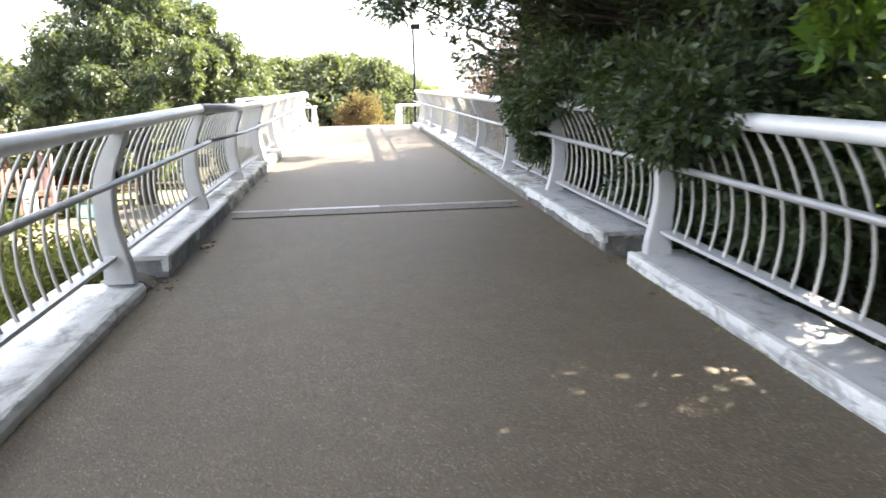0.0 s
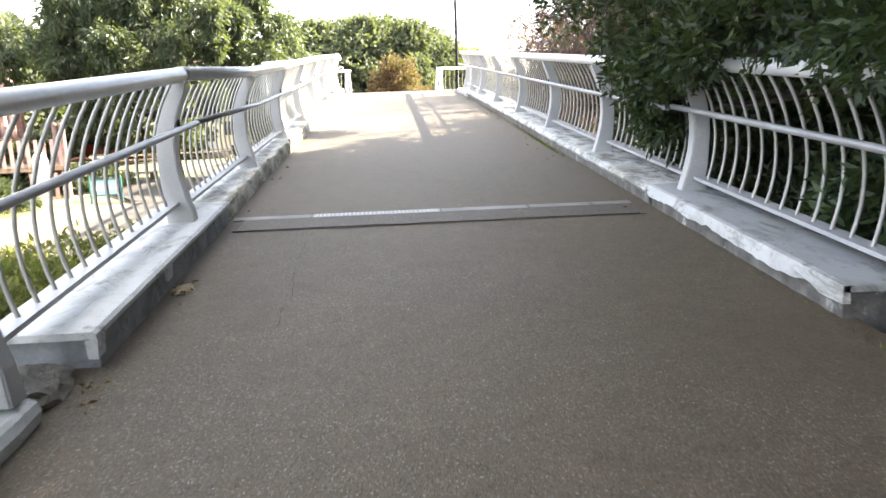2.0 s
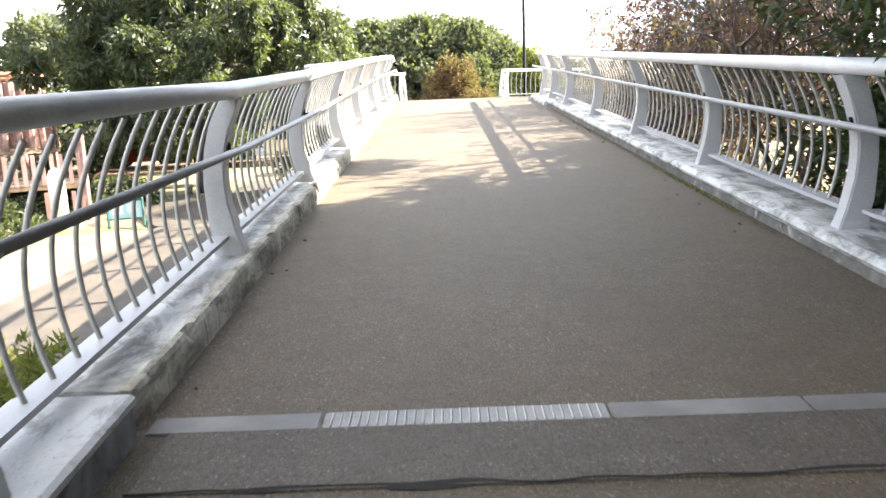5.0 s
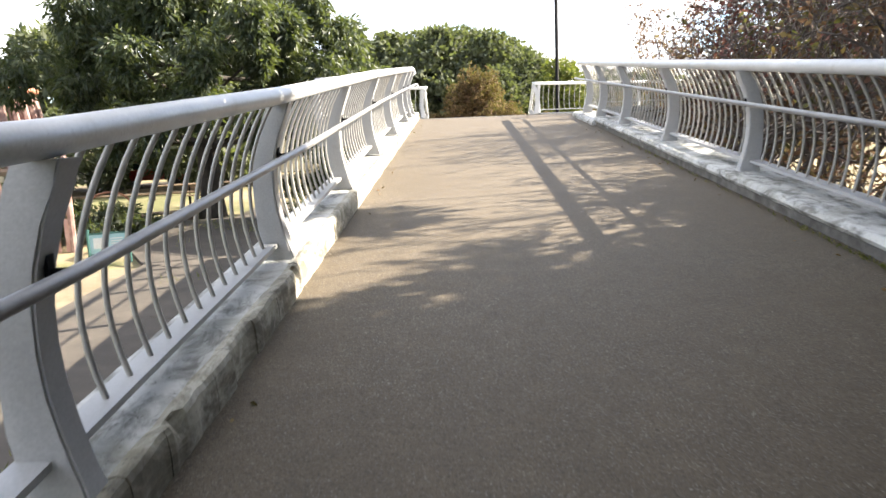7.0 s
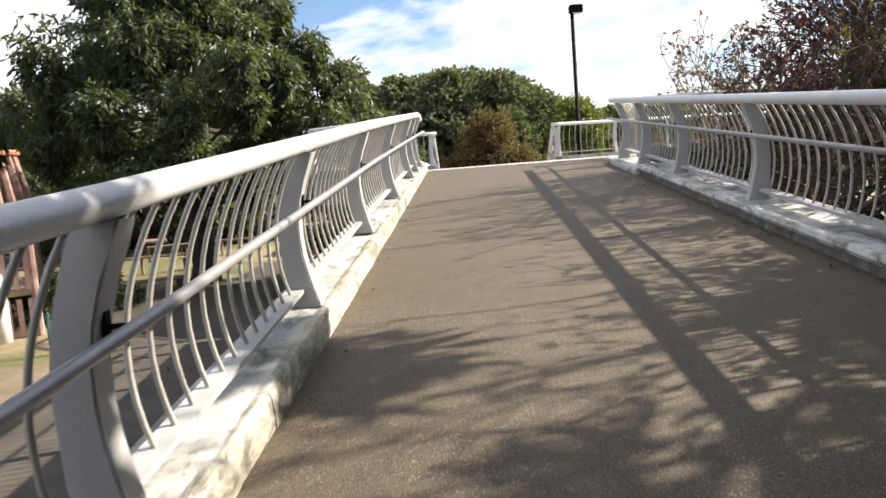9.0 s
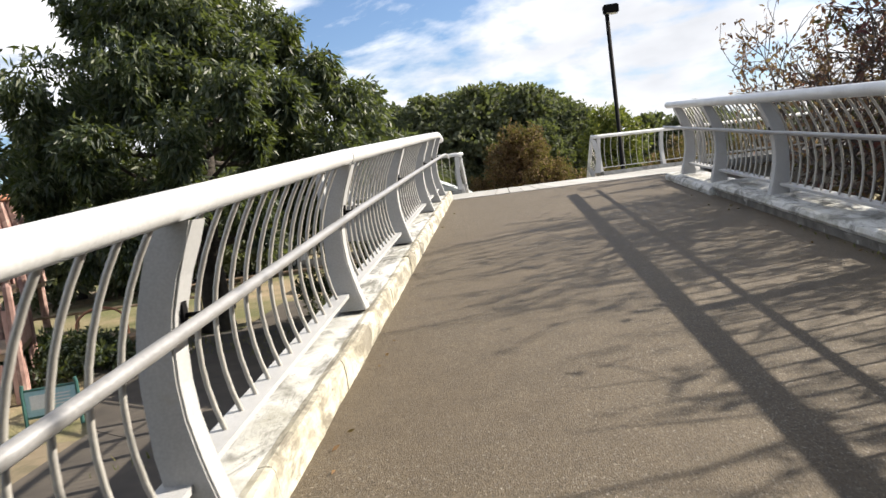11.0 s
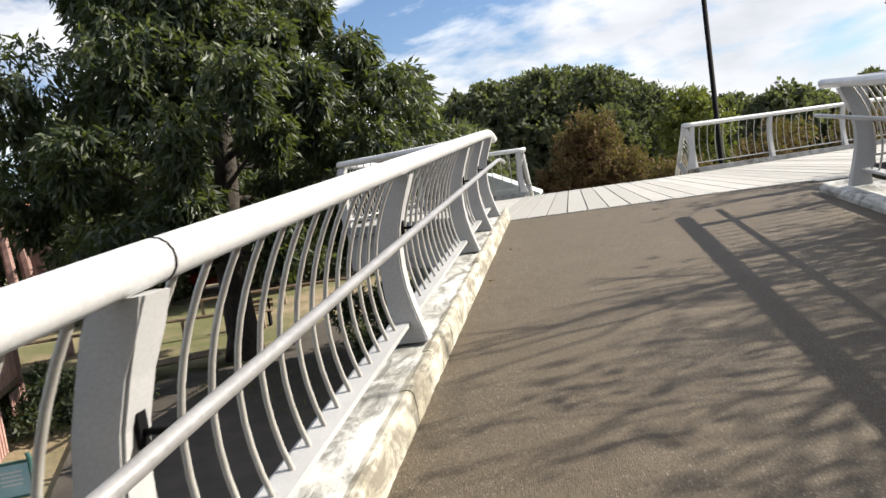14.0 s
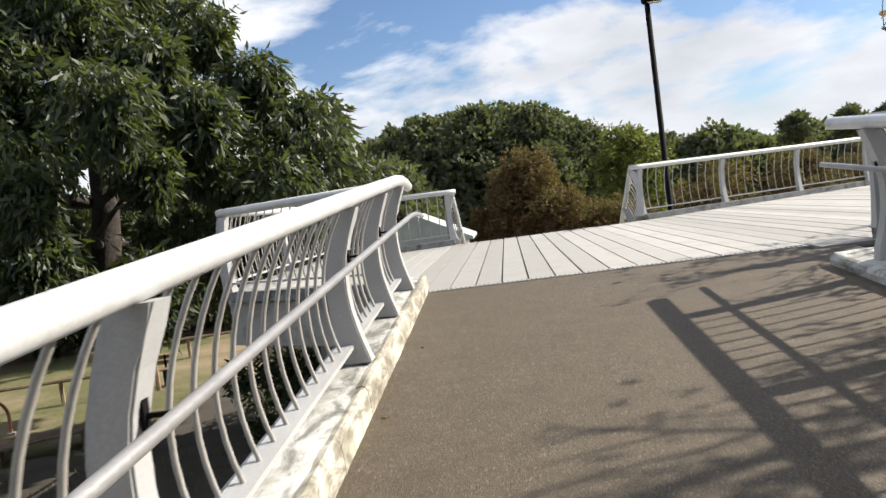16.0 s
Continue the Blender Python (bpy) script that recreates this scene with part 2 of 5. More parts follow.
M_DARKGLASS = surface("dark_window", (0.02, 0.025, 0.03), (0.04, 0.05, 0.055), 2, 30, 0.12, 0, 0)
M_TEAL = surface("teal_painted_frame", (0.03, 0.10, 0.09), (0.06, 0.16, 0.14), 4, 60, 0.5)
M_PANEL = surface("pale_blue_panel", (0.30, 0.52, 0.58), (0.45, 0.66, 0.70), 3, 40, 0.45, 0, 0.05)
M_CARWHITE = surface("white_car_paint", (0.66, 0.66, 0.66), (0.75, 0.75, 0.75), 2, 50, 0.25, 0, 0)
M_CARRED = surface("red_car_paint", (0.30, 0.03, 0.02), (0.38, 0.05, 0.03), 2, 50, 0.25, 0, 0)
M_TYRE = surface("tyre_rubber", (0.015, 0.015, 0.015), (0.03, 0.03, 0.03), 9, 60, 0.8)
L_OAK = leaf_material("oak_leaf", (0.017, 0.030, 0.019), (0.042, 0.062, 0.036), (0.115, 0.134, 0.072), 0.5, 0.30, 0.38)
L_EVERGREEN = leaf_material("evergreen_leaf", (0.013, 0.025, 0.012), (0.028, 0.050, 0.022), (0.070, 0.100, 0.040), 0.5, 0.18)
L_BRIGHT = leaf_material("bright_leaf", (0.06, 0.13, 0.02), (0.10, 0.20, 0.03), (0.18, 0.30, 0.05), 0.4, 0.4)
L_RUSSET = leaf_material("russet_leaf", (0.11, 0.052, 0.044), (0.20, 0.098, 0.076), (0.22, 0.165, 0.080), 0.6, 0.42, glow=0.15)
L_OLIVE = leaf_material("olive_leaf", (0.055, 0.052, 0.024), (0.095, 0.078, 0.034), (0.125, 0.058, 0.040), 0.6, 0.35, glow=0.2)
L_BROWN = leaf_material("brown_bush_leaf", (0.09, 0.055, 0.034), (0.17, 0.096, 0.052), (0.25, 0.155, 0.078), 0.8, 0.25)
L_PURPLE = leaf_material("purple_leaf", (0.06, 0.022, 0.030), (0.12, 0.040, 0.050), (0.20, 0.075, 0.062), 0.55, 0.4, glow=0.1)
# Distance haze is mixed into this leaf colour, paler and greyer than the foliage.
L_FAR_HAZE = leaf_material("hazy_far_leaf", (0.062, 0.076, 0.052), (0.098, 0.112, 0.074), (0.145, 0.156, 0.098), 0.8, 0.3)
L_YELLOW = leaf_material("yellow_green_leaf", (0.065, 0.088, 0.024), (0.115, 0.138, 0.032), (0.23, 0.23, 0.055), 0.5, 0.35)
L_SCRUB = leaf_material("scrub_leaf", (0.08, 0.095, 0.026), (0.17, 0.175, 0.05), (0.32, 0.29, 0.11), 0.6, 0.4)


# ---- mesh helpers ----
def link(name, verts, faces, material, parent=None, label="", smooth=False):
    me = bpy.data.meshes.new(name)
    me.from_pydata([tuple(v) for v in verts], [], faces)
    me.materials.append(material)
    if smooth:
        me.polygons.foreach_set("use_smooth", [True] * len(me.polygons))
    me.update()
    ob = new(name, me)
    if parent is not None:
        ob.parent = parent
    if label:
        ob["label"] = label
    return ob


def part(name, bm, material, parent, label="", smooth=False):
    """Links a bmesh as one mesh object under a thing or a part."""
    me = bpy.data.meshes.new(name)
    bm.to_mesh(me)
    bm.free()
    me.materials.append(material)
    if smooth:
        me.polygons.foreach_set("use_smooth", [True] * len(me.polygons))
    ob = new(name, me)
    if parent is not None:
        ob.parent = parent
    if label:
        ob["label"] = label
    return ob


def again(ob, m, parent=None):
    """Another object on the same mesh."""
    o = new(ob.name.split(".")[0], ob.data)
    if parent is not None:
        o.parent = parent
    o.matrix_local = m
    return o


def box(sx, sy, sz, bevel=0.0, at=(0, 0, 0)):
    bm = bmesh.new()
    bmesh.ops.create_cube(bm, size=1.0, matrix=Matrix.Translation(at) @ Matrix.Diagonal((sx, sy, sz, 1)))
    if bevel:
        bmesh.ops.bevel(bm, geom=bm.edges[:], offset=bevel, segments=2, affect="EDGES")
    return bm


def prism(outline, y0, y1, z_of=None, steps=1, wobble=0.0, seed=0):
    """An outline in x and z (counter-clockwise seen from -y), drawn along y; z_of lifts it."""
    rng = random.Random(seed)
    verts, faces, k = [], [], len(outline)
    for i in range(steps + 1):
        y = y0 + (y1 - y0) * i / steps
        lift = z_of(y) if z_of else 0
        for x, z in outline:
            verts.append((x + rng.uniform(-wobble, wobble), y, z + lift + rng.uniform(-wobble, wobble) * 0.6))
    for i in range(steps):
        for j in range(k):
            a, b = i * k + j, i * k + (j + 1) % k
            faces.append((a, b, b + k, a + k))
    faces.append(tuple(range(k))[::-1])
    faces.append(tuple(range(steps * k, steps * k + k)))
    return verts, faces


def tube(points, radii, sides=8, caps=True):
    """Vertices and faces of a round bar through the points."""
    pts = [Vector(p) for p in points]
    if isinstance(radii, (int, float)):
        radii = [radii] * len(pts)
    verts, faces = [], []
    up = None
    for i, p in enumerate(pts):
        d = (pts[min(i + 1, len(pts) - 1)] - pts[max(i - 1, 0)]).normalized()
        if up is None:
            up = Vector((0, 0, 1)) if abs(d.z) < 0.9 else Vector((1, 0, 0))
        a = d.cross(up).normalized()
        b = a.cross(d).normalized()
        up = b
        for s in range(sides):
            t = 2 * math.pi * s / sides
            verts.append(p + (a * math.cos(t) + b * math.sin(t)) * radii[i])
    for i in range(len(pts) - 1):
        for s in range(sides):
            q = (s + 1) % sides
            faces.append((i * sides + s, i * sides + q, (i + 1) * sides + q, (i + 1) * sides + s))
    if caps:
        faces.append(tuple(range(sides))[::-1])
        faces.append(tuple(range((len(pts) - 1) * sides, len(pts) * sides)))
    return verts, faces


def merged(pieces):
    verts, faces = [], []
    for v, f in pieces:
        o = len(verts)
        verts.extend(v)
        faces.extend(tuple(i + o for i in t) for t in f)
    return verts, faces


def thing(name, label, category, at=(0, 0, 0), rz=0, group="", kind=""):
    return tagged_at(new(name), at, rz, label, category, group, kind)


def tagged_at(ob, at, rz, label, category, group, kind):
    ob.matrix_basis = pose(*at, 0, 0, rz)
    return tagged(ob, label, category, group, kind)


# ---- plan ----
SLOPE = 0.0794
RAMP_END = 27.93
DECK_Z = 2.262
GROUND_Z = -0.9
LEFT_EDGE, RIGHT_EDGE = -1.20, 2.50
LEFT_POST, RIGHT_POST = -1.28, 2.675
JOINT = 9.07


def floor_z(y):
    return 0.046 + SLOPE * y


# ---- ground ----
def ground():
    n = 60
    xs = [-900, -400, -200] + [-100 + 200 * i / n for i in range(n + 1)] + [200, 400, 900]
    ys = [-900, -400, -150] + [-60 + 220 * i / n for i in range(n + 1)] + [260, 500, 1500]
    verts = []
    for y in ys:
        for x in xs:
            d = max(0.0, math.hypot(x, y - 15) - 14)
            z = GROUND_Z + 0.12 * noise.noise((x * 0.06, y * 0.06, 3.1)) * min(1.0, d / 10) - min(0.15, 0.004 * d)
            verts.append((x, y, z))
    w = len(xs)
    faces = [(j * w + i, j * w + i + 1, (j + 1) * w + i + 1, (j + 1) * w + i) for j in range(len(ys) - 1) for i in range(w - 1)]
    return tagged(link("ground", verts, faces, M_GROUND, smooth=True), "dry grass and bare earth of the park", "ground", kind="structure")


ground()


def flat_patch(name, outline, z, material, label, category):
    v = [(x, y, z) for x, y in outline] + [(x, y, z - 0.3) for x, y in outline]
    k = len(outline)
    f = [tuple(range(k))] + [(i, i + k, (i + 1) % k + k, (i + 1) % k) for i in range(k)]
    return tagged(link(name, v, f, material), label, category, kind="structure")


def ribbon(points, width):
    left, right = [], []
    for i, p in enumerate(points):
        a, b = Vector(points[max(i - 1, 0)]), Vector(points[min(i + 1, len(points) - 1)])
        d = (b - a).normalized()
        nrm = Vector((-d.y, d.x)) * width / 2
        left.append((p[0] + nrm.x, p[1] + nrm.y))
        right.append((p[0] - nrm.x, p[1] - nrm.y))
    return right + left[::-1]


flat_patch("path", ribbon([(-7.0, 2), (-7.4, 12), (-7.7, 19), (-8.4, 25.5)], 3.4), GROUND_Z + 0.06, M_SAND, "sandy footpath in the sun below the ramp", "path")
flat_patch("pavement", ribbon([(-4.0, -4), (-4.3, 14), (-5.0, 24), (-6.0, 40)], 5.0), GROUND_Z + 0.09, M_PAVE_SHADE, "dark pavement, deepened in colour for the shade of the ramp", "pavement")
# Outline follows the edge of the shade, which the dark colour stands in for.
flat_patch("pavement", [(-2.6, 19.6), (-3.0, 36.0), (-10.4, 34.2), (-10.7, 31.2), (-7.7, 26.0), (-6.5, 25.2), (-5.4, 20.9)][::-1], GROUND_Z + 0.098, M_PAVE_SHADE, "dark asphalt patch drawn as the shade below the deck", "pavement")
flat_patch("road", ribbon([(-60, 46), (-30, 50), (-12, 55), (0, 66), (20, 80)], 6.0), GROUND_Z + 0.10, M_SAND, "pale gravel drive behind the big tree", "road")
flat_patch("play_surface", [(-16.0, 33.8), (-12.4, 33.5), (-11.5, 35.3), (-13.2, 36.0), (-16.2, 35.6)], GROUND_Z + 0.07, M_GREENMAT, "pale green soft surface of the playground", "play surface")


# ---- ramp ----
def ramp_floor():
    steps = 40
    v, f = prism([(LEFT_EDGE - 0.10, -0.42), (RIGHT_EDGE + 0.10, -0.42), (RIGHT_EDGE + 0.10, 0.0), (LEFT_EDGE - 0.10, 0.0)], -13.0, RAMP_END, floor_z, steps)
    return tagged(link("floor", v, f, M_ASPHALT), "dark brown-grey asphalt of the sloping footbridge ramp", "floor", kind="structure")


ramp = ramp_floor()


def slab():
    # the concrete deck under asphalt and kerbs, in two spans with a gap at the expansion joint
    for y0, y1 in ((-13.0, JOINT - 0.03), (JOINT + 0.03, RAMP_END - 0.05)):
        v, f = prism([(-1.66, -0.80), (3.02, -0.80), (3.02, -0.14), (-1.66, -0.14)], y0, y1, floor_z, 1)
        tagged(link("trim", v, f, M_CONCRETE), "grey concrete slab that carries the ramp", "slab", kind="structure")
    for y in (9.0, 18.5, 27.0):
        bm = box(3.2, 0.55, floor_z(y) - 0.8 - GROUND_Z + 0.5, 0.03, (0.68, y, (floor_z(y) - 0.75 + GROUND_Z - 0.5) / 2))
        tagged(part("pier", bm, M_CONCRETE, None), "plain grey concrete pier under the ramp", "pier", kind="structure")


slab()


def kerb(y0, y1, side, inner, outer, top, material, label, seed, under=0.16, wobble=0.006):
    """A kerb with a rounded, chipped edge along one side of the ramp."""
    s = -1 if side == "left" else 1
    pts = [(inner, top - under), (inner - s * 0.012, top - 0.05), (inner + s * 0.006, top - 0.012), (inner + s * 0.028, top), ((inner + outer) / 2, top + 0.006), (outer, top), (outer, top - 0.35), (inner + s * 0.05, top - 0.35)]
    if s > 0:
        pts = pts[::-1]
    pts = pts[::-1]
    v, f = prism(pts, y0, y1, floor_z, max(2, int((y1 - y0) / 0.10)), wobble, seed)
    return tagged(link("kerb", v, f, material), label, "kerb", kind="structure")


def lip(owner, y0, y1, inner, top, seed):
    """A peeling white band on the walk side of a kerb, with a ragged lower edge."""
    verts, faces, n = [], [], int((y1 - y0) / 0.05)
    for i in range(n + 1):
        y = y0 + (y1 - y0) * i / n
        depth = 0.10 + 0.035 * noise.noise((y * 2.3, seed, 0.5)) + 0.020 * noise.noise((y * 11.0, seed, 3.5))
        out = 0.006 + 0.004 * noise.noise((y * 8.0, seed, 7.5))
        z = floor_z(y) + top
        verts += [(inner + 0.035, y, z + 0.0035), (inner - out * 0.4, y, z + 0.001), (inner - out, y, z - 0.016), (inner - out, y, z - depth), (inner + 0.04, y, z - depth)]
    for i in range(n):
        for j in range(5):
            a, b = i * 5 + j, i * 5 + (j + 1) % 5
            faces.append((a, a + 5, b + 5, b))
    faces += [(0, 1, 2, 3, 4), tuple(range(n * 5, n * 5 + 5))[::-1]]
    return link("lip", verts, faces, M_CURB, owner, "peeling white front band")


def cover_kerb(y0, y1, s, inner, outer, top, seed):
    """A raised kerb: painted cover plate over a dark core, with a worn painted lip at the walk."""
    k = thing("kerb", "white-painted kerb cover over a dark broken core", "kerb", kind="structure")

    def piece(name, pts, a, b, material, wob, label=""):
        if s < 0:
            pts = pts[::-1]
        v, f = prism(pts, a, b, floor_z, max(2, int((b - a) / 0.08)), wob, seed)
        return link(name, v, f, material, k, label)

    piece("cover_plate", [(inner, top - 0.035), (outer, top - 0.035), (outer, top), (inner + s * 0.02, top + 0.002), (inner, top - 0.012)], y0, y1, M_CURB if s < 0 else M_CURB_GREY, 0.0015)
    inset = 0.016 if s < 0 else 0.035
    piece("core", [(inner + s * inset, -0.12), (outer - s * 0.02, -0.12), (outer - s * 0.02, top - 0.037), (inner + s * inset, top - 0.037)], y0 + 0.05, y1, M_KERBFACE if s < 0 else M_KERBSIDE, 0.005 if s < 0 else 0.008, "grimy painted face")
    if s > 0:
        lip(k, y0, y1, inner, top, seed)
    else:
        piece("lip", [(inner + s * 0.002, top - 0.13), (inner - 0.05, top - 0.13), (inner - 0.05, top - 0.037), (inner, top - 0.037)], y0, y0 + 0.10, M_CURB, 0.006, "white painted corner")
        piece("lip", [(inner + s * 0.002, top - 0.12), (inner - 0.04, top - 0.12), (inner - 0.04, top - 0.037), (inner, top - 0.037)], y0 + 1.17, y0 + 1.27, M_CURB, 0.006, "white painted corner")


kerb(-12.5, 5.42, "left", -1.23, -1.66, 0.10, M_CURB, "worn white-painted concrete kerb under the railing", 1)
cover_kerb(5.90, 8.97, -1, -1.165, -1.64, 0.19, 2)
def ragged_kerb(y0, y1, inner, outer, top, seed):
    """A kerb whose painted top stops short of a cracked, crumbling edge of its own."""
    rng = random.Random(seed)
    k = thing("kerb", "white-painted kerb with a cracked, mossy, crumbling edge", "kerb", kind="structure")
    v, f = prism([(outer, -0.18), (inner - 0.05, -0.18), (inner - 0.05, top - 0.004), ((inner + outer) / 2, top + 0.004), (outer, top)][::-1], y0, y1, floor_z, int((y1 - y0) / 0.10), 0.002, seed)
    link("painted_top", v, f, M_CURB_DIRTY, k)
    y = y0
    while y < y1 - 0.02:
        end = min(y1, y + rng.uniform(0.22, 0.75))
        n = max(3, int((end - y) / 0.035))
        lean, sink = rng.uniform(-0.006, 0.007), rng.uniform(-0.008, 0.004)
        verts, faces, m = [], [], 7
        for i in range(n + 1):
            t = y + 0.0015 + (end - y - 0.003) * i / n
            rough = 1.0 if t < 14.5 else 0.45
            a = rough * (0.014 * noise.noise((t * 3.1, seed, 0.0)) + 0.010 * noise.noise((t * 13.0, seed, 4.0)) + lean)
            chip = max(0.0, noise.noise((t * 6.0, seed, 9.0)) - 0.18) * 0.10 * rough
            w = 0.070 + 0.010 * noise.noise((t * 5.0, seed, 2.0))
            z = top + sink * rough + floor_z(t)
            for px, pz in ((inner - w, z - 0.05), (inner - w, z - 0.001), (inner - 0.035, z + 0.006), (inner + a - chip * 0.8 - 0.012, z - chip * 0.5), (inner + a - chip * 0.3, z - 0.022 - chip), (inner + a + 0.008, z - 0.09), (inner + a * 0.5 + 0.010, floor_z(t) - 0.10)):
                verts.append((px, t, pz))
        for i in range(n):
            for j in range(m - 1):
                q = i * m + j
                faces.append((q, q + 1, q + m + 1, q + m))
        faces += [tuple(range(m))[::-1], tuple(range(n * m, n * m + m))]
        link("edge_stone", verts, faces, M_KERB_EDGE, k)
        y = end


ragged_kerb(9.05, RAMP_END + 0.1, -1.21, -1.64, 0.17, 3)
lip(kerb(-12.5, 5.55, "right", 2.56, 3.02, 0.11, M_CURB_GREY, "grey concrete kerb with a peeling white front band", 4), -12.5, 5.56, 2.556, 0.112, 14)
cover_kerb(5.98, 8.90, 1, 2.49, 3.00, 0.19, 5)


def edge_kerb(y0, y1, inner, outer, top, seed):
    """A kerb whose painted edge overhangs a set-back face, dark with grime and painted-in shade."""
    k = thing("kerb", "white-painted kerb edge over a lower face coloured dark for grime and shade", "kerb", kind="structure")
    n = int((y1 - y0) / 0.10)
    pts = [(inner + 0.012, top - 0.085), (outer, top - 0.085), (outer, top), ((inner + outer) / 2, top + 0.006), (inner + 0.028, top), (inner + 0.006, top - 0.012), (inner - 0.010, top - 0.05)]
    v, f = prism(pts, y0, y1, floor_z, n, 0.003, seed)
    link("painted_edge", v, f, M_CURB_DIRTY, k)
    # The core's dark colour carries the shade below the edge along with grime.
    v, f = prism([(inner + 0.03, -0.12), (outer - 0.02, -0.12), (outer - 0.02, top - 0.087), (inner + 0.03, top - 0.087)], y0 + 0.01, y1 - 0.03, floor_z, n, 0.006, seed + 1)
    link("core", v, f, M_KERBSIDE, k, "lower face darkened for grime and shade")


edge_kerb(8.97, 24.3, 2.50, 3.00, 0.17, 6)
kerb(24.32, 26.95, "right", 2.47, 3.00, 0.105, M_CURB_DIRTY, "low white-painted kerb end beside the deck", 9, wobble=0.004)


def kerb_foot():
    v, f = prism([(2.602, -0.2), (3.02, -0.2), (3.02, -0.002), (2.602, -0.002)], 26.97, 27.73, floor_z, 1)
    return tagged(link("trim", v, f, M_ASPHALT), "asphalt apron between kerb end and deck", "apron", kind="structure")


kerb_foot()


def lump(name, at, size, seed, material, label):
    bm = bmesh.new()
    bmesh.ops.create_icosphere(bm, subdivisions=3, radius=1.0)
    for v in bm.verts:
        k = 1 + 0.35 * noise.noise(v.co * 1.7 + Vector((seed, 0, 0))) + 0.12 * noise.noise(v.co * 5 + Vector((0, seed, 0)))
        v.co = Vector((v.co.x * size[0] * k, v.co.y * size[1] * k, v.co.z * size[2] * k))
    ob = part(name, bm, material, None)
    ob.location = at
    return tagged(ob, label, "rubble", kind="structure")


lump("broken_kerb", (-1.43, 5.66, floor_z(5.66) + 0.02), (0.20, 0.24, 0.09), 1.0, M_BROKEN, "broken dark concrete in the gap between two kerbs")
lump("broken_kerb", (2.80, 5.76, floor_z(5.76) - 0.06), (0.22, 0.22, 0.06), 5.0, M_BROKEN, "dark crumbled concrete in the gap between two kerbs")
lump("rubble", (-1.10, 7.13, floor_z(7.13) - 0.004), (0.07, 0.13, 0.022), 8.0, M_GRIT, "small heap of tan grit beside the kerb")


# expansion joint: dark patch, raised strip of tread plates
def joint():
    v, f = prism([(-1.12, -0.02), (2.42, -0.02), (2.36, 0.008), (-1.06, 0.008)], JOINT - 0.48, JOINT - 0.055, floor_z, 12, 0.0008, 3)
    tagged(link("joint_patch", v, f, M_PATCH), "strip of newer dark asphalt before the joint", "asphalt patch", kind="structure")
    j = thing("expansion_joint", "worn grey tread-plate strip across the ramp", "expansion joint", kind="structure")
    xs = [-1.17, -0.48, 0.66, 1.45, 2.02, 2.40]
    for i in range(len(xs) - 1):
        bm = box(xs[i + 1] - xs[i] - 0.012, 0.135, 0.03, 0.005)
        p = part("plate", bm, M_STEEL if i == 1 else M_STRIP, j)
        x = (xs[i] + xs[i + 1]) / 2
        p.matrix_local = pose(x, JOINT, floor_z(JOINT) - 0.006, math.degrees(math.atan(SLOPE)))
        if i == 1:
            ribs = []
            for k in range(30):
                rx = -0.53 + 1.06 * k / 29
                ribs.append(tube([(rx, -0.055, 0.016), (rx, 0.055, 0.016)], 0.005, 4))
            rv, rf = merged(ribs)
            link("tread_ribs", rv, rf, M_BAR, p, "raised ribs of the tread plate")


joint()


def break_edge():
    # ragged lower edge of the patch
    rng = random.Random(4)
    v, f, n = [], [], 90
    for i in range(n + 1):
        x = -1.08 + 3.4 * i / n
        y = JOINT - 0.475 + 0.02 * noise.noise((x * 4, 0.3, 0))
        w = max(0.0, 0.03 * noise.noise((x * 3.1, 1.7, 0)) + 0.006) + rng.uniform(0, 0.003)
        v += [(x, y - w, floor_z(y - w) + 0.0045), (x, y + w * 0.7, floor_z(y + w * 0.7) + 0.0135)]
        if i:
            f.append((2 * i - 2, 2 * i, 2 * i + 1, 2 * i - 1))
    return tagged(link("crack", v, f, M_CRACK), "ragged dark edge of the asphalt patch", "crack", kind="structure")


def crack(points, width, seed):
    rng = random.Random(seed)
    v, f = [], []
    fine = []
    for (x0, y0), (x1, y1) in zip(points, points[1:]):
        for k in range(8):
            t = k / 8
            fine.append((x0 + (x1 - x0) * t + rng.uniform(-0.012, 0.012), y0 + (y1 - y0) * t))
    for i, (x, y) in enumerate(fine):
        w = width * rng.uniform(0.3, 1.0)
        v += [(x - w, y, floor_z(y) + 0.004), (x + w, y, floor_z(y) + 0.004)]
        if i:
            f.append((2 * i - 2, 2 * i - 1, 2 * i + 1, 2 * i))
    return tagged(link("crack", v, f, M_CRACK), "thin dark crack in the asphalt", "crack", kind="structure")


crack([(-0.42, 8.52), (-0.46, 7.6), (-0.40, 7.0), (-0.42, 6.2)], 0.0022, 1)
crack([(-1.0, 8.57), (-0.3, 8.60), (0.7, 8.56), (1.5, 8.61), (2.3, 8.58)], 0.004, 2)
break_edge()


# ---- railings ----
PROFILE_H = [0.0, 0.06, 0.13, 0.22, 0.34, 0.46, 0.58, 0.70, 0.82, 0.92, 1.0]
PROFILE_IN = [-0.02, 0.0, 0.022, 0.045, 0.070, 0.080, 0.078, 0.058, 0.022, -0.018, -0.05]
PROFILE_OUT = [0.19, 0.19, 0.195, 0.205, 0.215, 0.220, 0.214, 0.195, 0.160, 0.122, 0.09]
POST_W = 0.12


